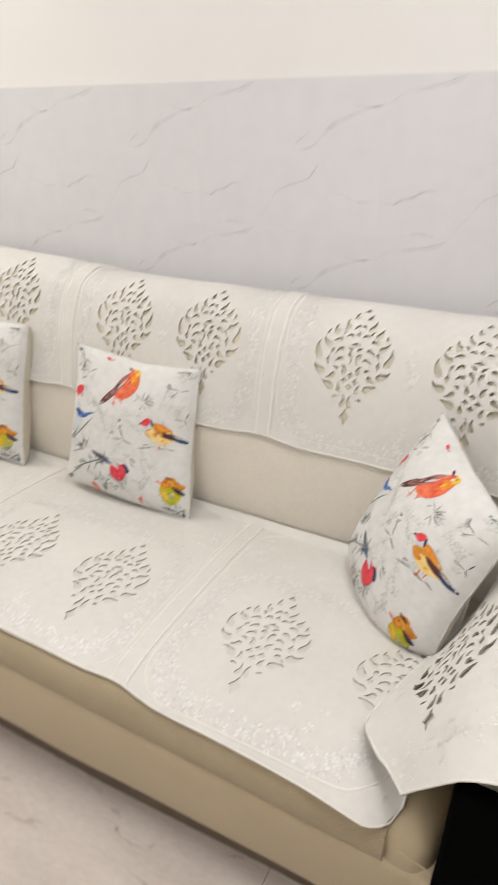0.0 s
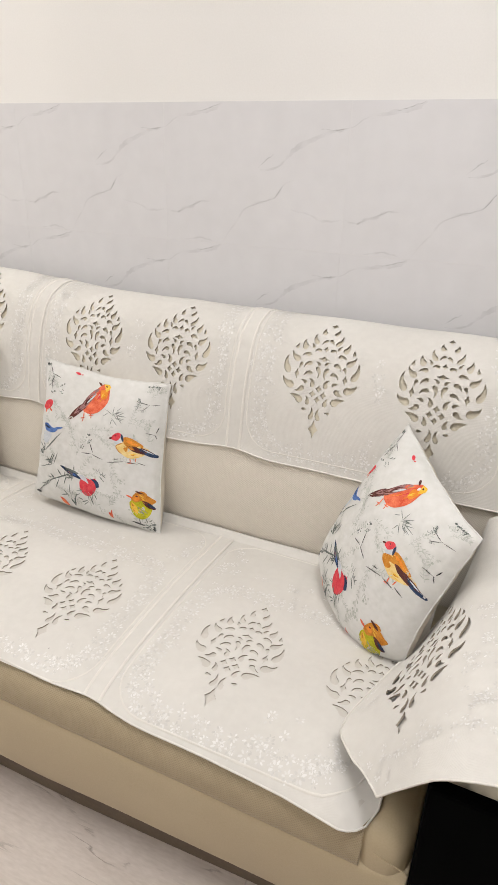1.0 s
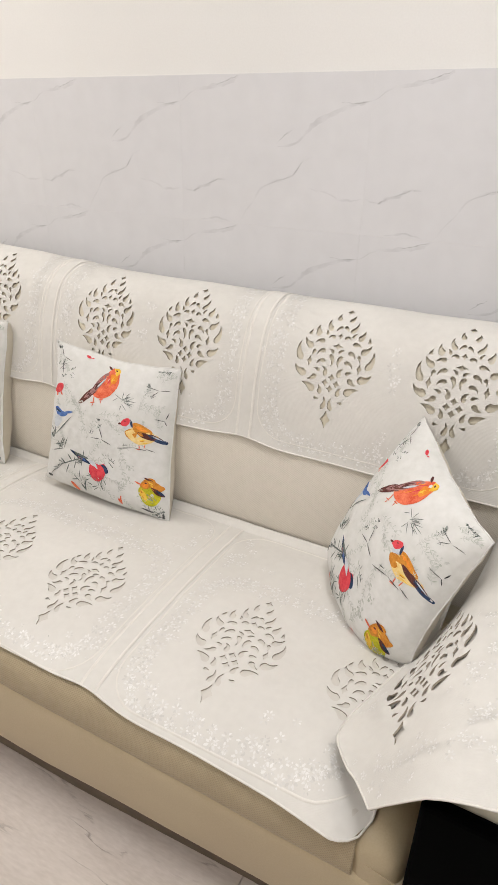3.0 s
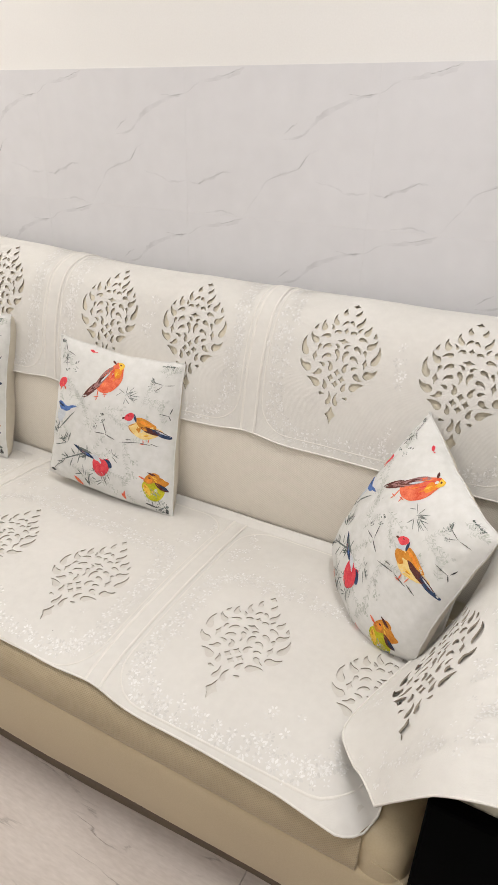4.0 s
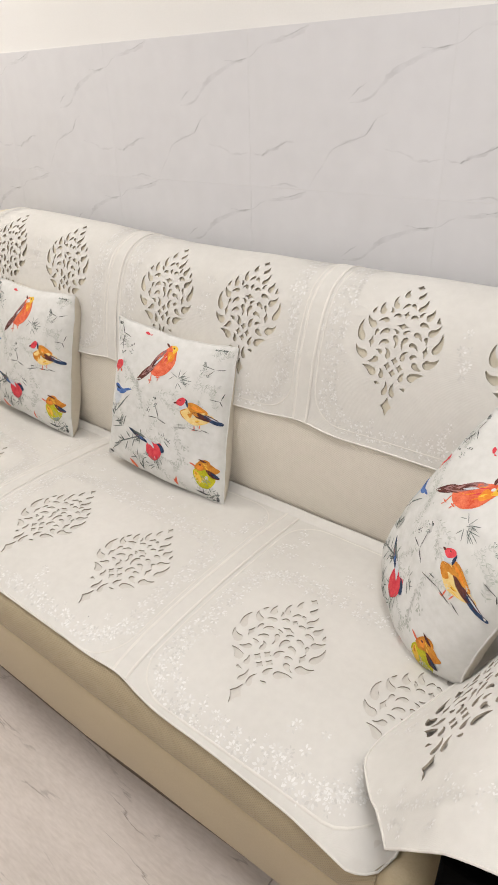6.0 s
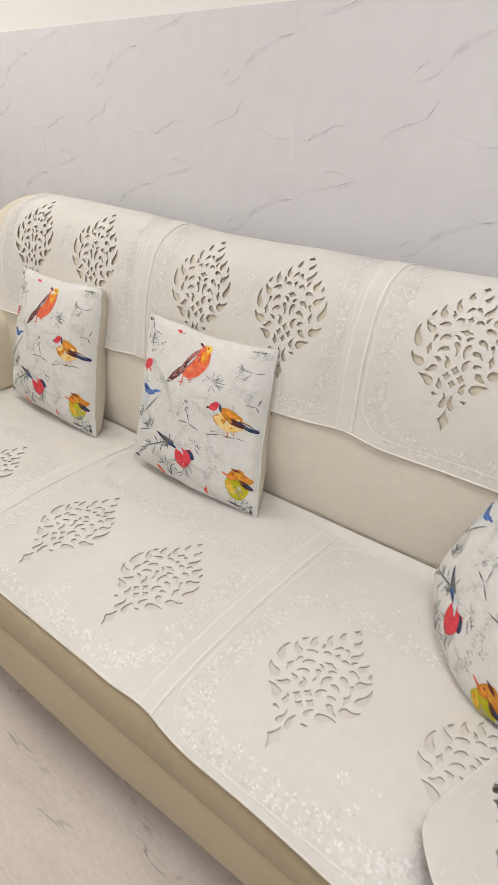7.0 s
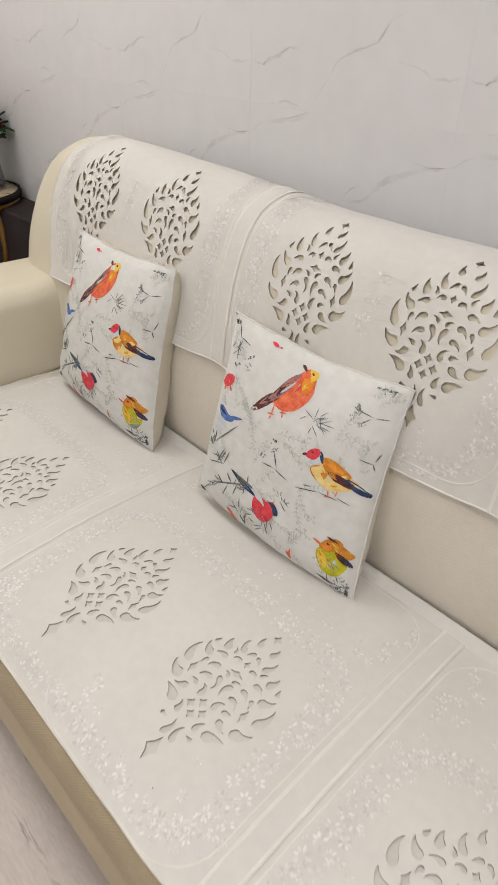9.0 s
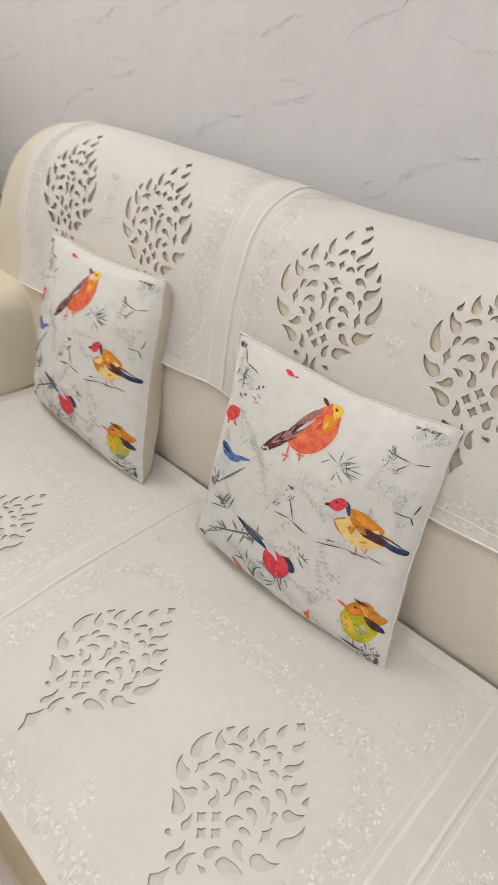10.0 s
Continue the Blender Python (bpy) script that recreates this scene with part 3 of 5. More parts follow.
def slack_front(x, y, z):
    """The base runs a little askew under the seat and its leatherette is not quite taut."""
    k = min(1.0, max(0.0, (x + 0.30) / 0.55))
    return (x, y + (0.024 * k * max(0.0, 1 - z / 0.32) if y < -0.85 else 0) + 0.003 * wob(x, z, 5.0, 4), z + 0.002 * wob(x, y, 2.0, 3))


sofa_part("base", mesh_of("base", *swept(FRONT, -1.45, 0.468, [(-0.10, 0.318), (-0.10, 0.086)], 60, slack_front), SHADED_LEATHER), "beige leatherette base panel, darkened for the shade on the front")
# recessed strip that stands in for the shade under the base
sofa_part("shade_strip", mesh_of("shade_strip", *swept(Line([(-0.896, 0.0), (-0.897, 0.04), (-0.896, 0.09)]), -1.44, 0.462, [(-0.12, 0.09), (-0.12, 0.0)], 12, slack_front), BASE_SHADE), "brown strip standing in for the shade under the base")
bm = box(bmesh.new(), 0.372, -0.938, 0.27, 0.4675, -0.40, 0.402, 0.040, 6)
corner = bm_part("corner_pad", bm, SHADED_LEATHER, sofa)
corner.matrix_parent_inverse = INV
loop_seam = [(0.412 + 0.054 * t, -0.9383, 0.350 - 0.014 * t) for t in np.linspace(0, 1, 12)]
sofa_part("piping", mesh_of("piping", *tube(loop_seam, 0.0013, 6), SHADED_LEATHER))


def arm(x0, x1, y0, y1, top):
    """A padded arm: a rounded cross-section carried from front to back, its ends drawn in."""
    sec = []
    r = 0.060
    for cx, cz, a0 in ((x1 - r, top - r, 0), (x0 + r, top - r, 90)):
        for k in range(9):
            a = radians(a0 + 90 * k / 8)
            sec.append((cx + r * math.cos(a), cz + r * math.sin(a)))
    for z in np.linspace(top - r - 0.05, 0.05, 8):
        sec.append((x0 - 0.006 * math.sin(math.pi * z / 0.55), z))
    for z in np.linspace(0.05, top - r - 0.05, 8):
        sec.append((x1 + 0.006 * math.sin(math.pi * z / 0.55), z))
    n, m = 30, len(sec)
    vs, fs = [], []
    for i in range(n + 1):
        y = y0 + (y1 - y0) * i / n
        d = max(0.0, 1 - (y - y0) / 0.05)
        k = 1 - 0.18 * d * d
        for x, z in sec:
            vs.append(((x0 + x1) / 2 + (x - (x0 + x1) / 2) * k, y, 0.3 + (z - 0.3) * (1 - 0.08 * d * d) + 0.004 * wob(x, y, z, 5)))
    for i in range(n):
        for k in range(m):
            l = (k + 1) % m
            fs.append((i * m + k, i * m + l, (i + 1) * m + l, (i + 1) * m + k))
    fs += [tuple(range(m))[::-1], tuple(n * m + k for k in range(m))]
    return vs, fs


sofa_part("armrest", mesh_of("armrest", *arm(-1.715, -1.435, -0.935, -0.20, 0.672), CREAM_LEATHER), "padded cream leatherette armrest")
arm_r = sofa_part("armrest", mesh_of("armrest", *arm(0.50, 0.765, -0.925, -0.20, 0.630), CREAM_LEATHER), "padded cream leatherette armrest")
# flat black panel closing the front below the arm cover's edge
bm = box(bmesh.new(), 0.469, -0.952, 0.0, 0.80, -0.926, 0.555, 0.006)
front_panel = bm_part("front_panel", bm, BLACK, arm_r, "black panel below the front edge of the arm cover", smooth=False)
seam = [(-1.432 + 0.012 * t, -0.30 - 0.62 * t, 0.425 + 0.004 * wob(t, 0, 0, 7)) for t in np.linspace(0, 1, 40)]
sofa_part("piping", mesh_of("piping", *tube(seam, 0.004, 6), SHADED_LEATHER))


# ---- covers on the sofa ----
def seat_extra(bits, a, b, cs, rnd):
    mid = sum(cs) / len(cs)
    for u in (a + 0.07, mid, b - 0.07):
        sprig(bits, u, 0.095, 0.020, 7, rnd)
    for k in range(int((b - a - 0.1) / 0.03)):
        sprig(bits, a + 0.05 + 0.03 * k, 0.455, 0.010, 1, rnd)
    for side in (a + 0.055, b - 0.055):
        for k in range(5):
            sprig(bits, side, 0.44 + 0.024 * k, 0.008, 2, rnd)


def back_extra(bits, a, b, cs, rnd):
    mid = sum(cs) / len(cs)
    for u in (a + 0.055, b - 0.055, mid):
        for k in range(4):
            sprig(bits, u, 0.205 + 0.022 * k, 0.009, 2, rnd)
    for k in range(3):
        sprig(bits, mid, 0.045 + 0.02 * k, 0.010, 2, rnd)


cover("seat_cover", "ivory cut-work cover with embroidered flowers on the seat", [-1.42, -0.815, -0.14, 0.405], [-1.29, -1.01, -0.611, -0.332, 0.068, 0.345],
      0.088, 0.604, place_seat, 0.010, (0.045, 0.40), seat_extra, True, lambda u: 0.024 - 0.012 * max(0.0, min(1.0, (u + 0.35) / 0.25)) - 0.008 * max(0.0, min(1.0, (u - 0.05) / 0.30)) ** 1.5 + 0.035 * (1 - math.sqrt(1 - min(1.0, max(0.0, (u - 0.37) / 0.035)) ** 2)))
cover("back_cover", "ivory cut-work cover draped over the backrest", [-1.45, -0.775, -0.14, 0.50], [-1.258, -0.980, -0.582, -0.324, 0.060, 0.326],
      0.078, 0.56, place_back, 0.012, (0.028, 0.46), back_extra, False, lambda u: 0.0)

tape_v, tape_f = [], []
for i in range(91):
    x = -1.40 + 1.80 * i / 90
    rise = 0.003 * wob(x, 4.0, 0, 7)
    tape_v += [(x, -0.360, 0.416), (x, -0.346, 0.4262 + 0.5 * rise), (x, -0.3365, 0.4362 + rise), (x, -0.3340, 0.4358 + rise), (x, -0.337, 0.428)]
    if i:
        tape_f += [(5 * i - 5 + k, 5 * i + k, 5 * i + k + 1, 5 * i - 4 + k) for k in range(4)]
part("rear_hem", mesh_of("rear_hem", tape_v, tape_f, COVER), bpy.data.objects["seat_cover"], "turned-up ivory hem tape")
speck = part("speck", mesh_of("speck", *lathe([(0, 0.0006), (0.0007, 0.0005), (0.0010, 0.0)], 10), BLACK), bpy.data.objects["seat_cover"], "tiny dark mark")
speck.location = place_seat(-0.287, 0.076, 0.001)

# arm cover: slopes from the seat up over the armrest, its front corner spilling on the seat
ARM = Line([(0.300, 0.440), (0.345, 0.470), (0.400, 0.525), (0.440, 0.578), (0.480, 0.622), (0.530, 0.648), (0.60, 0.655), (0.68, 0.652), (0.745, 0.635), (0.782, 0.58), (0.79, 0.45)])


def place_arm(u, v, lift):
    """u: along the slope from the seat; v: towards the back from the front edge."""
    p, n = ARM.at(u), ARM.normal(u)
    y = -0.962 + v
    low_w = min(1.0, max(0.0, (0.48 - p[0]) / 0.18))
    x = p[0] + 0.33 * max(0.0, y + 0.838) * low_w
    z = p[1] + 0.035 * max(0.0, min(1.0, (y + 0.84) / 0.2)) * min(1, max(0, (p[0] - 0.32) / 0.1))
    d = max(0.0, (-0.86 - y) / 0.10)
    z -= 0.085 * d ** 1.6 * (0.35 + 0.65 * low_w)
    h = 0.006 + 0.004 * wob(u, v, 21.0, 6) + lift
    return (x + n[0] * h, y + 0.004 * wob(u, 3, 0, 9), z + n[1] * h)


arm_cover = thing("arm_cover", "ivory cut-work cover draped over the armrest and seat corner", "sofa cover")


def arm_low(u):
    """Front edge: cut back to the fold at the corner on the seat."""
    return max(0.0, 0.118 * (1 - u / 0.145)) + 0.010 * math.sin(u * 16) + 0.004


arm_line = panel_outline(0.0, 0.62, arm_low, lambda u: 0.60, 0.018)
n_arm = len(arm_line)
near = lambda i: arm_line[i % n_arm]
arm_line = [(u, v) if u > 0.09 or v > 0.30 else (sum(near(i + k)[0] for k in range(-4, 5)) / 9, sum(near(i + k)[1] for k in range(-4, 5)) / 9) for i, (u, v) in enumerate(arm_line)]
arm_holes = [[(v_u * 1.12 + 0.158, 0.090 + v_v * 1.03) for v_u, v_v in loop] for loop in motif(0, 0)]
pan = pierced("panel", arm_line, arm_holes + [[(u + 0.27, v) for u, v in l] for l in arm_holes], place_arm, COVER, arm_cover)
rnd = random.Random(9)
bits = []
for k in range(26):
    sprig(bits, 0.02 + k * 0.022, 0.055 + rnd.uniform(-0.012, 0.012), 0.013, 4, rnd, 0.0066)
for u, v in ((0.29, 0.10), (0.32, 0.14), (0.28, 0.17), (0.30, 0.22), (0.30, 0.3), (0.04, 0.2), (0.03, 0.26)):
    sprig(bits, u, v, 0.016, 9, rnd, 0.0066)
vs, fs = [], []
for i in range(25):
    for k in range(25):
        vs.append(place_arm(0.10 + 0.50 * i / 24, 0.05 + 0.52 * k / 24, -0.007))
        if i and k:
            q = i * 25 + k
            fs.append((q - 26, q - 1, q, q - 25))
part("lining", mesh_of("lining", vs, fs, LINING), arm_cover, "plain cream lining")
stitched("embroidery", bits, place_arm, pan, lambda u, v: v > arm_low(u) + 0.008 and not any(0 <= v - 0.098 < 0.264 and abs(u - c) < half_width(v - 0.098) + 0.012 for c in (0.155, 0.425)))
part("hem", mesh_of("hem", *tube([place_arm(u, v, 0) for u, v in arm_line], 0.0020, 7, True), HEM), arm_cover, "corded ivory hem")


# ---- cushions ----
def rounded(P, ink, a, b, width, blunt, n):
    (x0, y0), (x1, y1) = a, b
    dx, dy = x1 - x0, y1 - y0
    d = max(1e-6, math.hypot(dx, dy))
    nx, ny = -dy / d, dx / d
    loop = []
    for side in (1, -1):
        for i in range(n + 1):
            t = i / n if side > 0 else 1 - i / n
            if (i == 0 or i == n) and side < 0:
                continue
            tt = 0.5 - 0.5 * math.cos(math.pi * t) if blunt else t
            w = width * 0.5 * (2 * math.sqrt(tt * (1 - tt)) if blunt else math.sin(math.pi * t) ** 0.75)
            w *= 1 + 0.16 * wob(x0 * 40 + t * 5, y0 * 40, side, 1)
            loop.append((x0 + dx * tt + nx * w * side, y0 + dy * tt + ny * w * side))
    P[-1][1].append((ink, loop))


BRUSH = {"scarlet": ("orange", "crimson", "scarlet"), "amber": ("orange", "gold", "amber"), "sand": ("gold", "amber", "sand"), "lime": ("gold", "lime", "moss"),
         "crimson": ("scarlet", "crimson"), "blue": ("navy", "paleblue", "blue"), "plum": ("slate", "plum"), "navy": ("blue", "slate"), "orange": ("gold", "scarlet"),
         "gold": ("lime", "amber"), "slate": ("plum", "paleblue"), "paleblue": ("slate", "paleblue")}
BRUSH_RND = random.Random(12)


def brushed(P, ink, x0, y0, x1, y1, w):
    """Fine brush marks along a painted shape."""
    if w < 0.028:
        return
    d = math.hypot(x1 - x0, y1 - y0)
    ax, ay = (x1 - x0) / d, (y1 - y0) / d
    for _ in range(int(2 + 60 * w)):
        t, o = BRUSH_RND.uniform(0.02, 0.6), BRUSH_RND.uniform(-0.36, 0.36) * w
        px, py = x0 + ax * d * t - ay * o * (1 - abs(2 * t - 1) ** 2), y0 + ay * d * t + ax * o * (1 - abs(2 * t - 1) ** 2)
        ln, turn = d * BRUSH_RND.uniform(0.22, 0.42), BRUSH_RND.uniform(-0.25, 0.25)
        rounded(P, BRUSH_RND.choice(BRUSH.get(ink, ("plum",))), (px, py), (px + ln * (ax - ay * turn), py + ln * (ay + ax * turn)), BRUSH_RND.uniform(0.005, 0.010), False, 3)


def oval(P, ink, x0, y0, x1, y1, w):
    rounded(P, ink, (x0, y0), (x1, y1), w, True, 10)
    brushed(P, ink, x0, y0, x1, y1, w)


def tear(P, ink, x0, y0, x1, y1, w):
    rounded(P, ink, (x0, y0), (x1, y1), w, False, 8)
    brushed(P, ink, x0, y0, x1, y1, w)


def patch(P, ink, dx, dy, *pts):
    """A soft-edged patch of colour round a few points."""
    n, loop = len(pts), []
    for i in range(n):
        a, b, c, d = (np.array(pts[(i + k) % n], float) for k in (-1, 0, 1, 2))
        for t in (0.0, 0.33, 0.67):
            q = 0.5 * (2 * b + (c - a) * t + (2 * a - 5 * b + 4 * c - d) * t * t + (3 * b - a - 3 * c + d) * t ** 3)
            loop.append((q[0] + dx + 0.002 * wob(q[0], q[1], 1, 60), q[1] + dy + 0.002 * wob(q[0], q[1], 5, 60)))
    P[-1][1].append((ink, loop))


def stroke(P, ink, x0, y0, x1, y1, w):
    rounded(P, ink, (x0, y0), (x1, y1), w * (0.55 if ink in ("needle", "twig", "moss") else 0.75), False, 4)


def pale_sprays(P):
    """Washed-out twigs in the print's background: a bent stem with short side needles and a few buds."""
    P.append(("pale twigs", []))
    rnd = random.Random(21)
    for x, y, turn, size in ((0.13, 0.76, -1.3, 0.15), (0.52, 0.64, -0.7, 0.16), (0.76, 0.73, 0.3, 0.14), (0.88, 0.91, 0.5, 0.09), (0.20, 0.36, 2.3, 0.17),
                             (0.37, 0.46, 1.2, 0.14), (0.22, 0.16, -0.5, 0.17), (0.90, 0.57, 2.9, 0.13), (0.66, 0.40, -0.3, 0.15), (0.55, 0.24, -1.1, 0.14),
                             (0.93, 0.09, 2.4, 0.11), (0.42, 0.31, 0.4, 0.15), (0.08, 0.93, -0.8, 0.08), (0.30, 0.58, 1.9, 0.12), (0.70, 0.13, 0.2, 0.12)):
        for _ in range(3):
            a = turn + rnd.uniform(-0.9, 0.9)
            px, py = x + rnd.gauss(0, 0.02), y + rnd.gauss(0, 0.02)
            for k in range(7):
                a += rnd.uniform(-0.22, 0.22)
                nx, ny = px + size / 7 * math.cos(a), py + size / 7 * math.sin(a)
                stroke(P, "mist", px, py, nx, ny, 0.0055)
                for side in (-1, 1):
                    b, ln = a + side * rnd.uniform(0.5, 1.1), rnd.uniform(0.012, 0.034)
                    stroke(P, rnd.choice(("mist", "mist", "sage")), nx, ny, nx + ln * math.cos(b), ny + ln * math.sin(b), rnd.uniform(0.004, 0.009))
                px, py = nx, ny
            for _ in range(4):
                bx, by = px + rnd.gauss(0, 0.014), py + rnd.gauss(0, 0.014)
                rounded(P, rnd.choice(("mist", "sage")), (bx, by), (bx + 0.012, by + rnd.uniform(-0.01, 0.01)), 0.011, True, 4)


def printed_shapes():
    """The cloth's print in its unit square: plain coloured shapes, twigs and needles."""
    P = []
    P.append(('crimson shape', []))
    tear(P, 'plum', 0.288, 0.648, 0.440, 0.815, 0.046)
    patch(P, 'scarlet', 0, 0.012, (0.491, 0.912), (0.523, 0.941), (0.564, 0.938), (0.581, 0.906), (0.592, 0.855), (0.575, 0.800), (0.532, 0.748), (0.468, 0.722), (0.419, 0.724), (0.401, 0.747), (0.412, 0.792), (0.446, 0.85))
    brushed(P, 'scarlet', 0.44, 0.75, 0.55, 0.93, 0.10)
    patch(P, 'slate', 0, 0.012, (0.495, 0.905), (0.451, 0.872), (0.405, 0.799), (0.368, 0.735), (0.387, 0.728), (0.422, 0.758), (0.462, 0.815), (0.488, 0.862))
    tear(P, 'plum', 0.368, 0.730, 0.470, 0.872, 0.030)
    tear(P, 'paleblue', 0.425, 0.795, 0.490, 0.880, 0.012)
    patch(P, 'orange', 0, 0.012, (0.515, 0.895), (0.564, 0.905), (0.576, 0.888), (0.566, 0.85), (0.535, 0.846))
    patch(P, 'gold', 0, 0.012, (0.528, 0.940), (0.559, 0.945), (0.582, 0.930), (0.572, 0.907), (0.556, 0.898), (0.545, 0.918))
    brushed(P, 'orange', 0.53, 0.86, 0.57, 0.92, 0.04)
    tear(P, 'plum', 0.476, 0.955, 0.514, 0.938, 0.016)
    stroke(P, 'plum', 0.543, 0.945, 0.560, 0.938, 0.012)
    stroke(P, 'scarlet', 0.418, 0.742, 0.425, 0.690, 0.012)
    stroke(P, 'scarlet', 0.395, 0.688, 0.440, 0.700, 0.010)
    stroke(P, 'scarlet', 0.425, 0.692, 0.418, 0.668, 0.009)
    stroke(P, 'scarlet', 0.468, 0.748, 0.482, 0.722, 0.012)
    stroke(P, 'scarlet', 0.460, 0.722, 0.505, 0.735, 0.010)
    stroke(P, 'scarlet', 0.482, 0.725, 0.486, 0.704, 0.009)
    P.append(('amber shape', []))
    patch(P, 'sand', 0.03, 0.030, (0.672, 0.528), (0.700, 0.548), (0.730, 0.578), (0.79, 0.572), (0.85, 0.555), (0.90, 0.535), (0.880, 0.508), (0.835, 0.480), (0.784, 0.464), (0.735, 0.472), (0.695, 0.496))
    patch(P, 'amber', 0.03, 0.030, (0.670, 0.53), (0.707, 0.557), (0.750, 0.550), (0.752, 0.515), (0.728, 0.482), (0.690, 0.496))
    brushed(P, 'sand', 0.77, 0.51, 0.89, 0.53, 0.04)
    patch(P, 'amber', 0.03, 0.030, (0.716, 0.596), (0.767, 0.600), (0.819, 0.580), (0.860, 0.556), (0.82, 0.526), (0.773, 0.526), (0.732, 0.550))
    tear(P, 'orange', 0.752, 0.612, 0.860, 0.588, 0.024)
    tear(P, 'plum', 0.790, 0.576, 0.900, 0.556, 0.020)
    patch(P, 'plum', 0.03, 0.028, (0.752, 0.545), (0.79, 0.543), (0.84, 0.550), (0.892, 0.536), (0.928, 0.520), (0.884, 0.508), (0.818, 0.510), (0.778, 0.523))
    patch(P, 'navy', 0.02, 0.010, (0.835, 0.566), (0.886, 0.553), (0.966, 0.528), (0.964, 0.512), (0.906, 0.517), (0.851, 0.541))
    tear(P, 'paleblue', 0.88, 0.568, 0.960, 0.543, 0.008)
    patch(P, 'paleblue', 0.03, 0.031, (0.660, 0.558), (0.683, 0.578), (0.701, 0.61), (0.716, 0.606), (0.715, 0.578), (0.693, 0.549), (0.668, 0.544))
    tear(P, 'navy', 0.728, 0.650, 0.750, 0.594, 0.017)
    patch(P, 'crimson', 0.03, 0.033, (0.634, 0.574), (0.648, 0.602), (0.678, 0.620), (0.698, 0.610), (0.694, 0.585), (0.676, 0.564), (0.653, 0.563))
    tear(P, 'plum', 0.648, 0.602, 0.670, 0.612, 0.013)
    stroke(P, 'plum', 0.686, 0.628, 0.700, 0.630, 0.010)
    stroke(P, 'scarlet', 0.806, 0.494, 0.812, 0.464, 0.010)
    stroke(P, 'scarlet', 0.790, 0.460, 0.832, 0.468, 0.008)
    stroke(P, 'scarlet', 0.845, 0.504, 0.842, 0.474, 0.009)
    P.append(('lime shape', []))
    patch(P, 'lime', 0.015, 0.024, (0.804, 0.169), (0.825, 0.195), (0.87, 0.2), (0.907, 0.199), (0.94, 0.18), (0.945, 0.137), (0.914, 0.089), (0.872, 0.069), (0.836, 0.082), (0.812, 0.122))
    patch(P, 'moss', 0.015, 0.024, (0.850, 0.085), (0.875, 0.070), (0.912, 0.090), (0.940, 0.130), (0.915, 0.112), (0.880, 0.098))
    brushed(P, 'lime', 0.85, 0.20, 0.92, 0.12, 0.09)
    tear(P, 'gold', 0.832, 0.205, 0.872, 0.125, 0.040)
    patch(P, 'amber', 0.036, 0.026, (0.794, 0.203), (0.82, 0.244), (0.856, 0.263), (0.89, 0.255), (0.893, 0.227), (0.861, 0.199), (0.826, 0.18), (0.804, 0.188))
    patch(P, 'orange', 0.036, 0.026, (0.806, 0.205), (0.828, 0.232), (0.852, 0.228), (0.848, 0.200), (0.824, 0.190))
    patch(P, 'amber', 0.025, 0.022, (0.850, 0.240), (0.892, 0.252), (0.94, 0.228), (0.962, 0.209), (0.929, 0.184), (0.890, 0.192))
    tear(P, 'plum', 0.850, 0.286, 0.922, 0.266, 0.013)
    tear(P, 'plum', 0.905, 0.226, 0.984, 0.176, 0.034)
    tear(P, 'navy', 0.935, 0.214, 0.985, 0.182, 0.018)
    brushed(P, 'amber', 0.87, 0.27, 0.95, 0.22, 0.035)
    tear(P, 'scarlet', 0.790, 0.246, 0.842, 0.232, 0.012)
    stroke(P, 'plum', 0.858, 0.250, 0.878, 0.252, 0.013)
    stroke(P, 'needle', 0.878, 0.100, 0.882, 0.058, 0.012)
    stroke(P, 'needle', 0.922, 0.112, 0.934, 0.078, 0.012)
    P.append(('red hanging shape', []))
    tear(P, 'navy', 0.262, 0.322, 0.452, 0.268, 0.034)
    tear(P, 'needle', 0.300, 0.318, 0.430, 0.300, 0.018)
    patch(P, 'crimson', 0.033, 0.030, (0.403, 0.23), (0.435, 0.265), (0.483, 0.259), (0.525, 0.275), (0.547, 0.248), (0.526, 0.181), (0.478, 0.138), (0.434, 0.141), (0.406, 0.178))
    brushed(P, 'crimson', 0.46, 0.24, 0.53, 0.20, 0.06)
    patch(P, 'paleblue', 0.033, 0.034, (0.396, 0.262), (0.449, 0.262), (0.478, 0.222), (0.448, 0.232), (0.417, 0.234))
    patch(P, 'navy', 0.030, 0.034, (0.500, 0.262), (0.545, 0.260), (0.568, 0.228), (0.545, 0.212), (0.528, 0.240))
    P.append(('blue shape', []))
    patch(P, 'paleblue', 0.018, 0.012, (0.050, 0.490), (0.096, 0.512), (0.138, 0.500), (0.120, 0.455), (0.085, 0.420), (0.055, 0.435))
    patch(P, 'blue', 0.018, 0.012, (0.050, 0.552), (0.087, 0.566), (0.138, 0.549), (0.188, 0.551), (0.18, 0.529), (0.133, 0.509), (0.079, 0.512))
    tear(P, 'navy', 0.060, 0.560, 0.150, 0.548, 0.014)
    tear(P, 'blue', 0.165, 0.552, 0.262, 0.586, 0.017)
    stroke(P, 'navy', 0.085, 0.432, 0.095, 0.398, 0.012)
    P.append(('partial ones', []))
    oval(P, 'crimson', 0.060, 0.728, 0.096, 0.680, 0.111)
    stroke(P, 'scarlet', 0.064, 0.645, 0.070, 0.679, 0.024)
    stroke(P, 'scarlet', 0.126, 0.665, 0.102, 0.689, 0.019)
    stroke(P, 'crimson', 0.276, 0.973, 0.327, 0.967, 0.020)
    stroke(P, 'crimson', 0.327, 0.967, 0.345, 0.971, 0.008)
    tear(P, 'scarlet', 0.257, 0.076, 0.331, 0.027, 0.035)
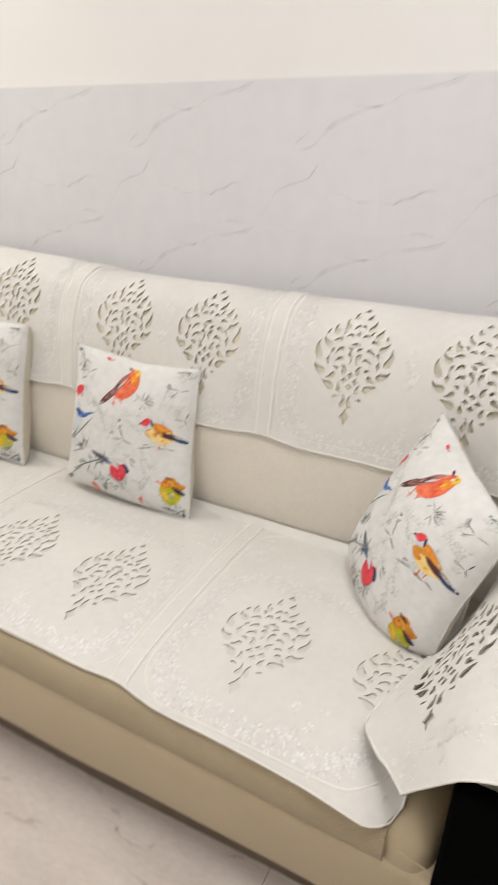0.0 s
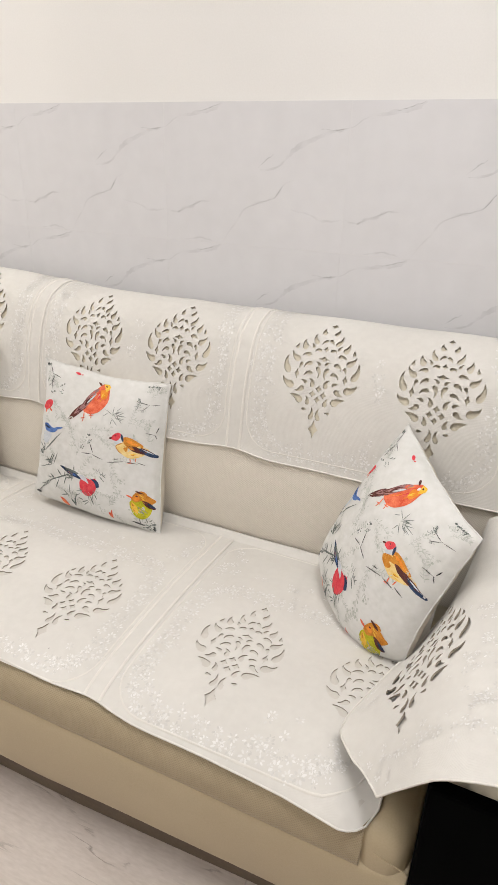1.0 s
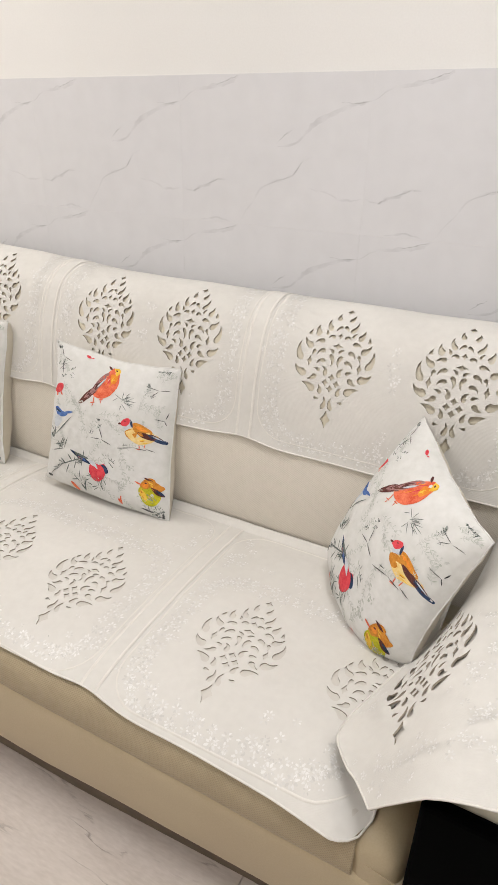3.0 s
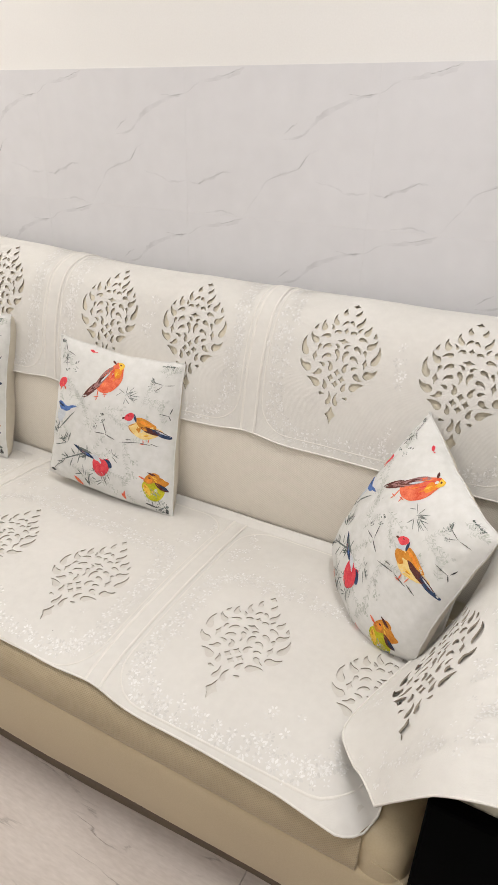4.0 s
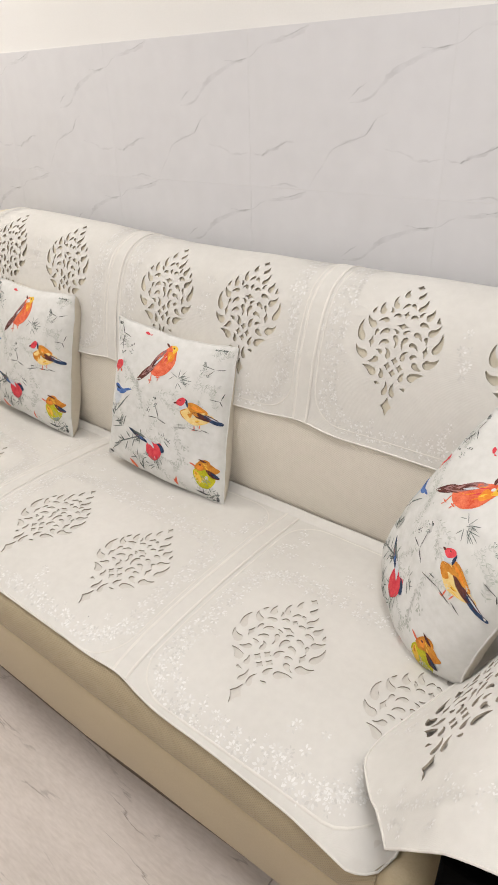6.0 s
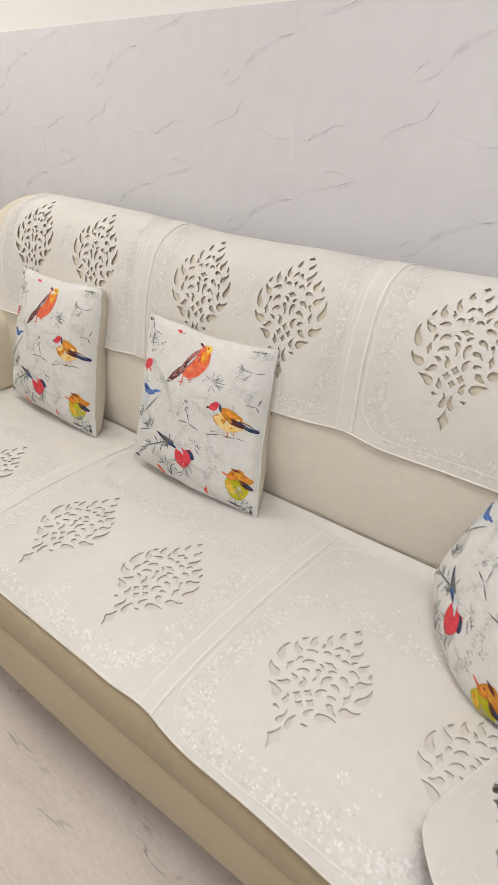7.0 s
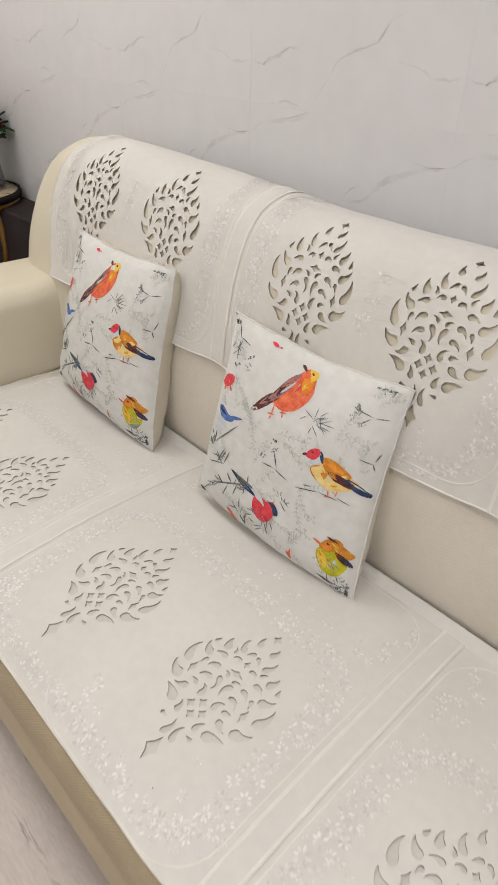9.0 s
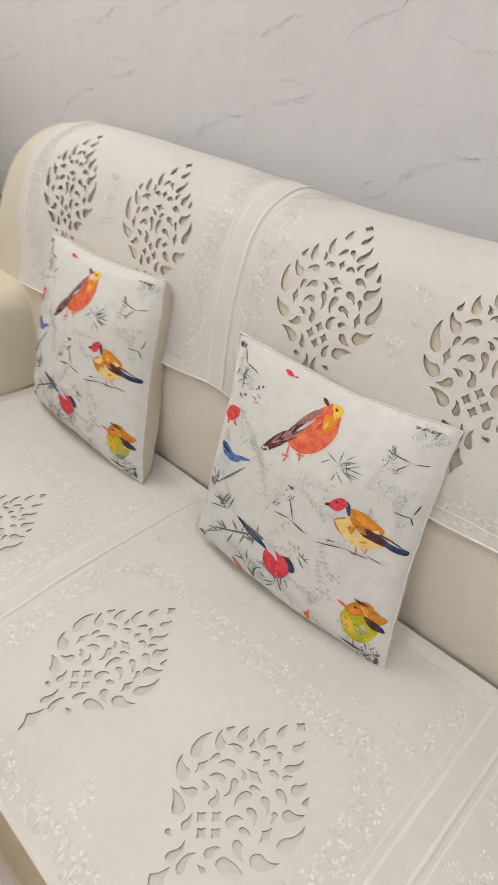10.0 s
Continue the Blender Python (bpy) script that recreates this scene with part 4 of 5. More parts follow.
    stroke(P, 'scarlet', 0.656, 0.090, 0.681, 0.044, 0.030)
    stroke(P, 'scarlet', 0.683, 0.116, 0.664, 0.055, 0.016)
    stroke(P, 'scarlet', 0.680, 0.091, 0.675, 0.048, 0.009)
    P.append(('twigs', []))
    stroke(P, 'twig', 0.063, 0.968, 0.094, 0.913, 0.012)
    stroke(P, 'twig', 0.089, 0.921, 0.176, 0.912, 0.009)
    stroke(P, 'twig', 0.094, 0.913, 0.106, 0.812, 0.013)
    stroke(P, 'twig', 0.078, 0.874, 0.122, 0.867, 0.011)
    stroke(P, 'moss', 0.130, 0.810, 0.141, 0.812, 0.011)
    stroke(P, 'twig', 0.106, 0.800, 0.091, 0.799, 0.013)
    stroke(P, 'twig', 0.127, 0.805, 0.129, 0.816, 0.019)
    stroke(P, 'moss', 0.101, 0.795, 0.102, 0.789, 0.013)
    stroke(P, 'moss', 0.128, 0.811, 0.114, 0.799, 0.010)
    stroke(P, 'twig', 0.113, 0.796, 0.111, 0.789, 0.012)
    stroke(P, 'needle', 0.099, 0.793, 0.111, 0.799, 0.010)
    stroke(P, 'needle', 0.210, 0.877, 0.209, 0.884, 0.008)
    stroke(P, 'needle', 0.198, 0.876, 0.187, 0.870, 0.007)
    stroke(P, 'needle', 0.191, 0.863, 0.191, 0.872, 0.016)
    stroke(P, 'needle', 0.192, 0.861, 0.201, 0.870, 0.011)
    stroke(P, 'twig', 0.213, 0.876, 0.215, 0.886, 0.009)
    stroke(P, 'twig', 0.206, 0.872, 0.217, 0.879, 0.009)
    stroke(P, 'needle', 0.189, 0.863, 0.180, 0.853, 0.010)
    stroke(P, 'twig', 0.204, 0.836, 0.221, 0.836, 0.006)
    stroke(P, 'moss', 0.195, 0.842, 0.209, 0.841, 0.008)
    stroke(P, 'needle', 0.200, 0.814, 0.214, 0.813, 0.008)
    stroke(P, 'moss', 0.202, 0.815, 0.189, 0.804, 0.006)
    stroke(P, 'moss', 0.188, 0.819, 0.200, 0.823, 0.005)
    stroke(P, 'moss', 0.191, 0.828, 0.194, 0.817, 0.016)
    stroke(P, 'moss', 0.188, 0.824, 0.170, 0.823, 0.008)
    stroke(P, 'twig', 0.789, 0.876, 0.897, 0.853, 0.007)
    stroke(P, 'twig', 0.897, 0.853, 0.965, 0.862, 0.007)
    stroke(P, 'twig', 0.888, 0.851, 0.836, 0.806, 0.007)
    stroke(P, 'twig', 0.830, 0.869, 0.803, 0.901, 0.007)
    stroke(P, 'moss', 0.819, 0.879, 0.808, 0.883, 0.006)
    stroke(P, 'moss', 0.806, 0.876, 0.796, 0.876, 0.010)
    stroke(P, 'moss', 0.807, 0.890, 0.800, 0.897, 0.005)
    stroke(P, 'moss', 0.802, 0.888, 0.814, 0.889, 0.008)
    stroke(P, 'needle', 0.810, 0.886, 0.809, 0.875, 0.007)
    stroke(P, 'moss', 0.804, 0.881, 0.814, 0.883, 0.009)
    stroke(P, 'moss', 0.814, 0.875, 0.821, 0.869, 0.008)
    stroke(P, 'needle', 0.864, 0.816, 0.872, 0.819, 0.005)
    stroke(P, 'needle', 0.855, 0.809, 0.854, 0.820, 0.006)
    stroke(P, 'needle', 0.843, 0.803, 0.850, 0.805, 0.006)
    stroke(P, 'moss', 0.846, 0.809, 0.853, 0.807, 0.005)
    stroke(P, 'needle', 0.861, 0.812, 0.853, 0.806, 0.006)
    stroke(P, 'twig', 0.859, 0.822, 0.854, 0.831, 0.005)
    stroke(P, 'moss', 0.835, 0.814, 0.843, 0.821, 0.009)
    stroke(P, 'needle', 0.799, 0.839, 0.805, 0.843, 0.007)
    stroke(P, 'moss', 0.808, 0.843, 0.820, 0.845, 0.005)
    stroke(P, 'moss', 0.810, 0.830, 0.811, 0.842, 0.007)
    stroke(P, 'needle', 0.796, 0.838, 0.788, 0.840, 0.005)
    stroke(P, 'moss', 0.802, 0.828, 0.808, 0.819, 0.008)
    stroke(P, 'moss', 0.797, 0.833, 0.793, 0.842, 0.006)
    stroke(P, 'moss', 0.812, 0.835, 0.810, 0.826, 0.009)
    stroke(P, 'twig', 0.437, 0.455, 0.524, 0.466, 0.009)
    stroke(P, 'twig', 0.524, 0.466, 0.613, 0.448, 0.010)
    stroke(P, 'twig', 0.539, 0.468, 0.500, 0.547, 0.011)
    stroke(P, 'needle', 0.514, 0.550, 0.513, 0.562, 0.009)
    stroke(P, 'needle', 0.506, 0.548, 0.499, 0.537, 0.011)
    stroke(P, 'needle', 0.497, 0.552, 0.484, 0.544, 0.007)
    stroke(P, 'moss', 0.494, 0.541, 0.483, 0.529, 0.009)
    stroke(P, 'moss', 0.502, 0.549, 0.495, 0.533, 0.012)
    stroke(P, 'twig', 0.511, 0.559, 0.520, 0.570, 0.006)
    stroke(P, 'needle', 0.509, 0.551, 0.502, 0.561, 0.011)
    stroke(P, 'needle', 0.442, 0.502, 0.428, 0.498, 0.006)
    stroke(P, 'needle', 0.433, 0.498, 0.436, 0.487, 0.017)
    stroke(P, 'twig', 0.452, 0.493, 0.445, 0.480, 0.007)
    stroke(P, 'moss', 0.444, 0.502, 0.431, 0.502, 0.010)
    stroke(P, 'needle', 0.453, 0.506, 0.456, 0.495, 0.014)
    stroke(P, 'twig', 0.430, 0.493, 0.426, 0.481, 0.007)
    stroke(P, 'twig', 0.449, 0.516, 0.440, 0.513, 0.009)
    stroke(P, 'needle', 0.501, 0.601, 0.499, 0.586, 0.012)
    stroke(P, 'twig', 0.490, 0.584, 0.505, 0.598, 0.008)
    stroke(P, 'moss', 0.500, 0.564, 0.491, 0.549, 0.008)
    stroke(P, 'moss', 0.501, 0.593, 0.484, 0.584, 0.009)
    stroke(P, 'moss', 0.482, 0.573, 0.466, 0.571, 0.013)
    stroke(P, 'twig', 0.487, 0.589, 0.498, 0.603, 0.010)
    stroke(P, 'needle', 0.486, 0.591, 0.476, 0.598, 0.015)
    stroke(P, 'twig', 0.647, 0.436, 0.772, 0.468, 0.008)
    stroke(P, 'twig', 0.772, 0.468, 0.865, 0.465, 0.008)
    stroke(P, 'twig', 0.851, 0.476, 0.917, 0.464, 0.008)
    stroke(P, 'twig', 0.687, 0.467, 0.730, 0.476, 0.008)
    stroke(P, 'twig', 0.889, 0.678, 0.963, 0.670, 0.007)
    stroke(P, 'twig', 0.954, 0.673, 0.972, 0.639, 0.009)
    stroke(P, 'twig', 0.960, 0.680, 0.975, 0.725, 0.010)
    P.append(('needles', []))
    stroke(P, 'needle', 0.642, 0.764, 0.581, 0.795, 0.007)
    stroke(P, 'needle', 0.642, 0.764, 0.644, 0.822, 0.008)
    stroke(P, 'needle', 0.642, 0.764, 0.699, 0.821, 0.008)
    stroke(P, 'needle', 0.655, 0.747, 0.731, 0.791, 0.007)
    stroke(P, 'needle', 0.655, 0.747, 0.727, 0.733, 0.007)
    stroke(P, 'needle', 0.640, 0.741, 0.689, 0.696, 0.008)
    stroke(P, 'needle', 0.661, 0.760, 0.754, 0.763, 0.007)
    stroke(P, 'needle', 0.609, 0.773, 0.574, 0.743, 0.008)
    stroke(P, 'needle', 0.644, 0.732, 0.638, 0.691, 0.008)
    stroke(P, 'needle', 0.142, 0.161, 0.392, 0.307, 0.017)
    stroke(P, 'needle', 0.227, 0.198, 0.171, 0.233, 0.022)
    stroke(P, 'needle', 0.280, 0.242, 0.239, 0.285, 0.019)
    stroke(P, 'needle', 0.334, 0.278, 0.309, 0.330, 0.019)
    stroke(P, 'needle', 0.385, 0.303, 0.382, 0.352, 0.014)
    stroke(P, 'needle', 0.259, 0.220, 0.228, 0.132, 0.015)
    stroke(P, 'needle', 0.319, 0.261, 0.300, 0.184, 0.015)
    stroke(P, 'needle', 0.373, 0.289, 0.366, 0.230, 0.016)
    stroke(P, 'needle', 0.089, 0.303, 0.207, 0.337, 0.013)
    stroke(P, 'needle', 0.123, 0.343, 0.183, 0.301, 0.018)
    stroke(P, 'needle', 0.198, 0.397, 0.142, 0.282, 0.015)
    stroke(P, 'needle', 0.065, 0.253, 0.204, 0.309, 0.011)
    stroke(P, 'needle', 0.236, 0.401, 0.204, 0.309, 0.013)
    stroke(P, 'needle', 0.295, 0.143, 0.344, 0.105, 0.017)
    stroke(P, 'needle', 0.347, 0.203, 0.353, 0.120, 0.014)
    stroke(P, 'needle', 0.270, 0.095, 0.337, 0.123, 0.014)
    stroke(P, 'needle', 0.352, 0.096, 0.390, 0.044, 0.030)
    stroke(P, 'needle', 0.405, 0.146, 0.373, 0.031, 0.020)
    stroke(P, 'needle', 0.422, 0.130, 0.461, 0.124, 0.017)
    stroke(P, 'needle', 0.516, 0.186, 0.548, 0.110, 0.015)
    stroke(P, 'needle', 0.559, 0.202, 0.574, 0.156, 0.013)
    stroke(P, 'needle', 0.594, 0.332, 0.637, 0.295, 0.011)
    stroke(P, 'needle', 0.603, 0.349, 0.649, 0.326, 0.010)
    stroke(P, 'needle', 0.083, 0.351, 0.094, 0.411, 0.017)
    stroke(P, 'needle', 0.255, 0.554, 0.089, 0.369, 0.019)
    stroke(P, 'needle', 0.930, 0.056, 0.957, 0.067, 0.010)
    stroke(P, 'needle', 0.932, 0.025, 0.963, 0.039, 0.012)
    stroke(P, 'needle', 0.928, 0.023, 0.958, 0.050, 0.008)
    stroke(P, 'needle', 0.934, 0.031, 0.915, 0.040, 0.008)
    stroke(P, 'needle', 0.938, 0.070, 0.919, 0.027, 0.004)
    stroke(P, 'needle', 0.948, 0.048, 0.944, 0.061, 0.010)
    stroke(P, 'needle', 0.917, 0.037, 0.890, 0.034, 0.002)
    stroke(P, 'needle', 0.098, 0.416, 0.057, 0.364, 0.011)
    stroke(P, 'needle', 0.125, 0.393, 0.061, 0.368, 0.007)
    stroke(P, 'needle', 0.040, 0.375, 0.087, 0.347, 0.031)
    stroke(P, 'needle', 0.068, 0.401, 0.043, 0.424, 0.018)
    stroke(P, 'needle', 0.082, 0.397, 0.071, 0.401, 0.013)
    stroke(P, 'needle', 0.622, 0.333, 0.648, 0.354, 0.006)
    stroke(P, 'needle', 0.608, 0.334, 0.595, 0.360, 0.008)
    stroke(P, 'needle', 0.591, 0.356, 0.591, 0.386, 0.007)
    stroke(P, 'needle', 0.616, 0.337, 0.620, 0.362, 0.009)
    stroke(P, 'needle', 0.583, 0.354, 0.565, 0.376, 0.006)
    stroke(P, 'needle', 0.826, 0.861, 0.815, 0.900, 0.007)
    stroke(P, 'needle', 0.829, 0.856, 0.798, 0.878, 0.005)
    stroke(P, 'needle', 0.833, 0.863, 0.809, 0.885, 0.004)
    stroke(P, 'needle', 0.827, 0.844, 0.837, 0.877, 0.006)
    stroke(P, 'needle', 0.829, 0.850, 0.798, 0.861, 0.006)
    stroke(P, 'needle', 0.089, 0.877, 0.139, 0.885, 0.006)
    stroke(P, 'needle', 0.082, 0.836, 0.137, 0.855, 0.005)
    stroke(P, 'needle', 0.050, 0.853, 0.065, 0.886, 0.013)
    stroke(P, 'needle', 0.063, 0.827, 0.103, 0.865, 0.007)
    stroke(P, 'needle', 0.103, 0.879, 0.110, 0.910, 0.011)
    stroke(P, 'needle', 0.507, 0.137, 0.452, 0.105, 0.011)
    stroke(P, 'needle', 0.512, 0.134, 0.505, 0.179, 0.011)
    stroke(P, 'needle', 0.503, 0.168, 0.473, 0.189, 0.014)
    stroke(P, 'needle', 0.538, 0.175, 0.558, 0.232, 0.006)
    stroke(P, 'needle', 0.510, 0.130, 0.463, 0.084, 0.009)
    stroke(P, 'needle', 0.541, 0.149, 0.541, 0.204, 0.008)
    stroke(P, 'needle', 0.403, 0.139, 0.443, 0.165, 0.010)
    stroke(P, 'needle', 0.404, 0.178, 0.451, 0.187, 0.008)
    stroke(P, 'needle', 0.415, 0.147, 0.385, 0.090, 0.011)
    stroke(P, 'needle', 0.435, 0.203, 0.454, 0.174, 0.009)
    stroke(P, 'needle', 0.387, 0.115, 0.391, 0.056, 0.021)
    stroke(P, 'needle', 0.427, 0.200, 0.462, 0.190, 0.012)
    stroke(P, 'needle', 0.379, 0.161, 0.359, 0.105, 0.009)
    stroke(P, 'needle', 0.679, 0.752, 0.721, 0.717, 0.005)
    stroke(P, 'needle', 0.652, 0.758, 0.690, 0.783, 0.005)
    stroke(P, 'needle', 0.655, 0.769, 0.711, 0.795, 0.006)
    stroke(P, 'needle', 0.670, 0.777, 0.696, 0.728, 0.007)
    stroke(P, 'needle', 0.651, 0.766, 0.688, 0.731, 0.005)
    stroke(P, 'needle', 0.655, 0.772, 0.694, 0.793, 0.006)
    stroke(P, 'needle', 0.680, 0.747, 0.740, 0.743, 0.006)
    stroke(P, 'needle', 0.637, 0.751, 0.671, 0.786, 0.006)
    stroke(P, 'needle', 0.296, 0.233, 0.313, 0.303, 0.009)
    stroke(P, 'needle', 0.313, 0.244, 0.373, 0.263, 0.011)
    stroke(P, 'needle', 0.330, 0.267, 0.369, 0.302, 0.005)
    stroke(P, 'needle', 0.324, 0.263, 0.384, 0.276, 0.012)
    stroke(P, 'needle', 0.315, 0.251, 0.382, 0.310, 0.006)
    stroke(P, 'needle', 0.314, 0.234, 0.366, 0.275, 0.008)
    stroke(P, 'needle', 0.352, 0.250, 0.383, 0.308, 0.008)
    stroke(P, 'needle', 0.333, 0.238, 0.377, 0.268, 0.008)
    stroke(P, 'needle', 0.172, 0.162, 0.093, 0.096, 0.008)
    stroke(P, 'needle', 0.164, 0.162, 0.093, 0.130, 0.011)
    stroke(P, 'needle', 0.205, 0.209, 0.139, 0.201, 0.010)
    stroke(P, 'needle', 0.206, 0.194, 0.132, 0.158, 0.009)
    stroke(P, 'needle', 0.166, 0.187, 0.128, 0.121, 0.009)
    stroke(P, 'needle', 0.135, 0.151, 0.060, 0.048, 0.008)
    stroke(P, 'needle', 0.194, 0.195, 0.150, 0.213, 0.011)
    stroke(P, 'needle', 0.205, 0.208, 0.150, 0.138, 0.007)
    stroke(P, 'needle', 0.177, 0.329, 0.213, 0.381, 0.009)
    stroke(P, 'needle', 0.168, 0.318, 0.119, 0.324, 0.010)
    stroke(P, 'needle', 0.146, 0.299, 0.197, 0.331, 0.006)
    stroke(P, 'needle', 0.135, 0.311, 0.214, 0.360, 0.007)
    stroke(P, 'needle', 0.190, 0.308, 0.132, 0.310, 0.012)
    stroke(P, 'needle', 0.184, 0.332, 0.209, 0.390, 0.009)
    stroke(P, 'needle', 0.197, 0.311, 0.135, 0.311, 0.010)
    P.append(('corner clumps', []))
    stroke(P, 'needle', 0.869, 0.976, 0.850, 0.968, 0.010)
    stroke(P, 'needle', 0.859, 0.978, 0.846, 0.972, 0.010)
    stroke(P, 'moss', 0.869, 0.968, 0.880, 0.970, 0.013)
    stroke(P, 'needle', 0.866, 0.971, 0.864, 0.976, 0.015)
    stroke(P, 'needle', 0.896, 0.977, 0.880, 0.972, 0.009)
    stroke(P, 'needle', 0.885, 0.972, 0.874, 0.971, 0.008)
    stroke(P, 'moss', 0.880, 0.977, 0.889, 0.968, 0.008)
    stroke(P, 'moss', 0.911, 0.977, 0.918, 0.968, 0.007)
    stroke(P, 'needle', 0.923, 0.974, 0.902, 0.970, 0.005)
    stroke(P, 'needle', 0.917, 0.968, 0.925, 0.971, 0.008)
    stroke(P, 'needle', 0.932, 0.968, 0.940, 0.970, 0.016)
    stroke(P, 'needle', 0.925, 0.972, 0.946, 0.976, 0.012)
    stroke(P, 'needle', 0.923, 0.972, 0.938, 0.974, 0.012)
    stroke(P, 'twig', 0.909, 0.968, 0.913, 0.979, 0.009)
    stroke(P, 'twig', 0.885, 0.976, 0.880, 0.968, 0.012)
    stroke(P, 'twig', 0.873, 0.972, 0.884, 0.974, 0.006)
    stroke(P, 'needle', 0.891, 0.962, 0.897, 0.950, 0.008)
    stroke(P, 'moss', 0.892, 0.974, 0.898, 0.977, 0.006)
    stroke(P, 'twig', 0.893, 0.968, 0.897, 0.977, 0.009)
    stroke(P, 'needle', 0.884, 0.970, 0.883, 0.979, 0.009)
    stroke(P, 'moss', 0.893, 0.975, 0.902, 0.967, 0.008)
    stroke(P, 'moss', 0.926, 0.962, 0.924, 0.956, 0.007)
    stroke(P, 'twig', 0.931, 0.957, 0.930, 0.950, 0.006)
    stroke(P, 'moss', 0.938, 0.959, 0.931, 0.952, 0.007)
    stroke(P, 'needle', 0.922, 0.966, 0.912, 0.971, 0.005)
    stroke(P, 'twig', 0.938, 0.965, 0.928, 0.961, 0.010)
    stroke(P, 'needle', 0.916, 0.968, 0.904, 0.968, 0.009)
    stroke(P, 'moss', 0.921, 0.962, 0.914, 0.961, 0.007)
    stroke(P, 'moss', 0.041, 0.969, 0.049, 0.977, 0.006)
    stroke(P, 'needle', 0.045, 0.959, 0.025, 0.975, 0.028)
    stroke(P, 'twig', 0.055, 0.973, 0.065, 0.978, 0.008)
    stroke(P, 'moss', 0.049, 0.977, 0.058, 0.978, 0.027)
    stroke(P, 'twig', 0.042, 0.968, 0.022, 0.974, 0.010)
    stroke(P, 'twig', 0.038, 0.967, 0.034, 0.961, 0.009)
    stroke(P, 'needle', 0.051, 0.969, 0.061, 0.972, 0.029)
    stroke(P, 'twig', 0.041, 0.971, 0.049, 0.978, 0.007)
    stroke(P, 'needle', 0.062, 0.969, 0.054, 0.970, 0.008)
    stroke(P, 'needle', 0.047, 0.966, 0.055, 0.965, 0.013)
    stroke(P, 'needle', 0.039, 0.968, 0.040, 0.960, 0.012)
    stroke(P, 'twig', 0.041, 0.975, 0.035, 0.976, 0.037)
    stroke(P, 'moss', 0.052, 0.966, 0.060, 0.968, 0.010)
    stroke(P, 'moss', 0.043, 0.973, 0.055, 0.976, 0.010)
    stroke(P, 'twig', 0.930, 0.051, 0.933, 0.043, 0.015)
    stroke(P, 'needle', 0.946, 0.068, 0.957, 0.067, 0.013)
    stroke(P, 'twig', 0.938, 0.056, 0.931, 0.033, 0.008)
    stroke(P, 'twig', 0.924, 0.037, 0.922, 0.050, 0.019)
    stroke(P, 'needle', 0.923, 0.057, 0.931, 0.066, 0.007)
    stroke(P, 'moss', 0.924, 0.046, 0.906, 0.034, 0.014)
    stroke(P, 'needle', 0.937, 0.048, 0.947, 0.068, 0.007)
    stroke(P, 'needle', 0.955, 0.094, 0.944, 0.095, 0.013)
    stroke(P, 'needle', 0.963, 0.084, 0.956, 0.068, 0.006)
    stroke(P, 'needle', 0.954, 0.095, 0.962, 0.109, 0.009)
    stroke(P, 'moss', 0.949, 0.084, 0.962, 0.081, 0.009)
    stroke(P, 'needle', 0.963, 0.078, 0.964, 0.061, 0.010)
    stroke(P, 'twig', 0.974, 0.087, 0.970, 0.098, 0.006)
    stroke(P, 'twig', 0.973, 0.080, 0.968, 0.070, 0.007)
    stroke(P, 'moss', 0.975, 0.035, 0.962, 0.024, 0.008)
    stroke(P, 'twig', 0.962, 0.046, 0.979, 0.026, 0.021)
    stroke(P, 'twig', 0.970, 0.023, 0.953, 0.039, 0.005)
    stroke(P, 'needle', 0.977, 0.068, 0.973, 0.085, 0.035)
    stroke(P, 'needle', 0.972, 0.064, 0.962, 0.047, 0.006)
    stroke(P, 'twig', 0.978, 0.028, 0.971, 0.067, 0.028)
    stroke(P, 'moss', 0.977, 0.069, 0.979, 0.028, 0.007)
    stroke(P, 'needle', 0.903, 0.040, 0.891, 0.028, 0.019)
    stroke(P, 'moss', 0.917, 0.065, 0.907, 0.056, 0.008)
    stroke(P, 'moss', 0.916, 0.065, 0.923, 0.059, 0.016)
    stroke(P, 'moss', 0.902, 0.063, 0.912, 0.056, 0.013)
    stroke(P, 'needle', 0.910, 0.075, 0.920, 0.086, 0.009)
    stroke(P, 'twig', 0.923, 0.068, 0.915, 0.070, 0.011)
    stroke(P, 'moss', 0.908, 0.062, 0.901, 0.063, 0.014)
    stroke(P, 'twig', 0.818, 0.060, 0.916, 0.055, 0.028)
    stroke(P, 'twig', 0.029, 0.040, 0.091, 0.058, 0.040)
    pale_sprays(P)
    return P


SHAPES = printed_shapes()


def frame_of(tl, tr, br, bl):
    """Pose of a square face from its corners."""
    tl, tr, br, bl = (Vector(p) for p in (tl, tr, br, bl))
    x = ((tr - tl) + (br - bl)).normalized()
    y = ((tl - bl) + (tr - br))
    y = (y - y.dot(x) * x).normalized()
    m = Matrix((x, y, x.cross(y))).transposed().to_4x4()
    m.translation = (tl + tr + br + bl) / 4
    return m


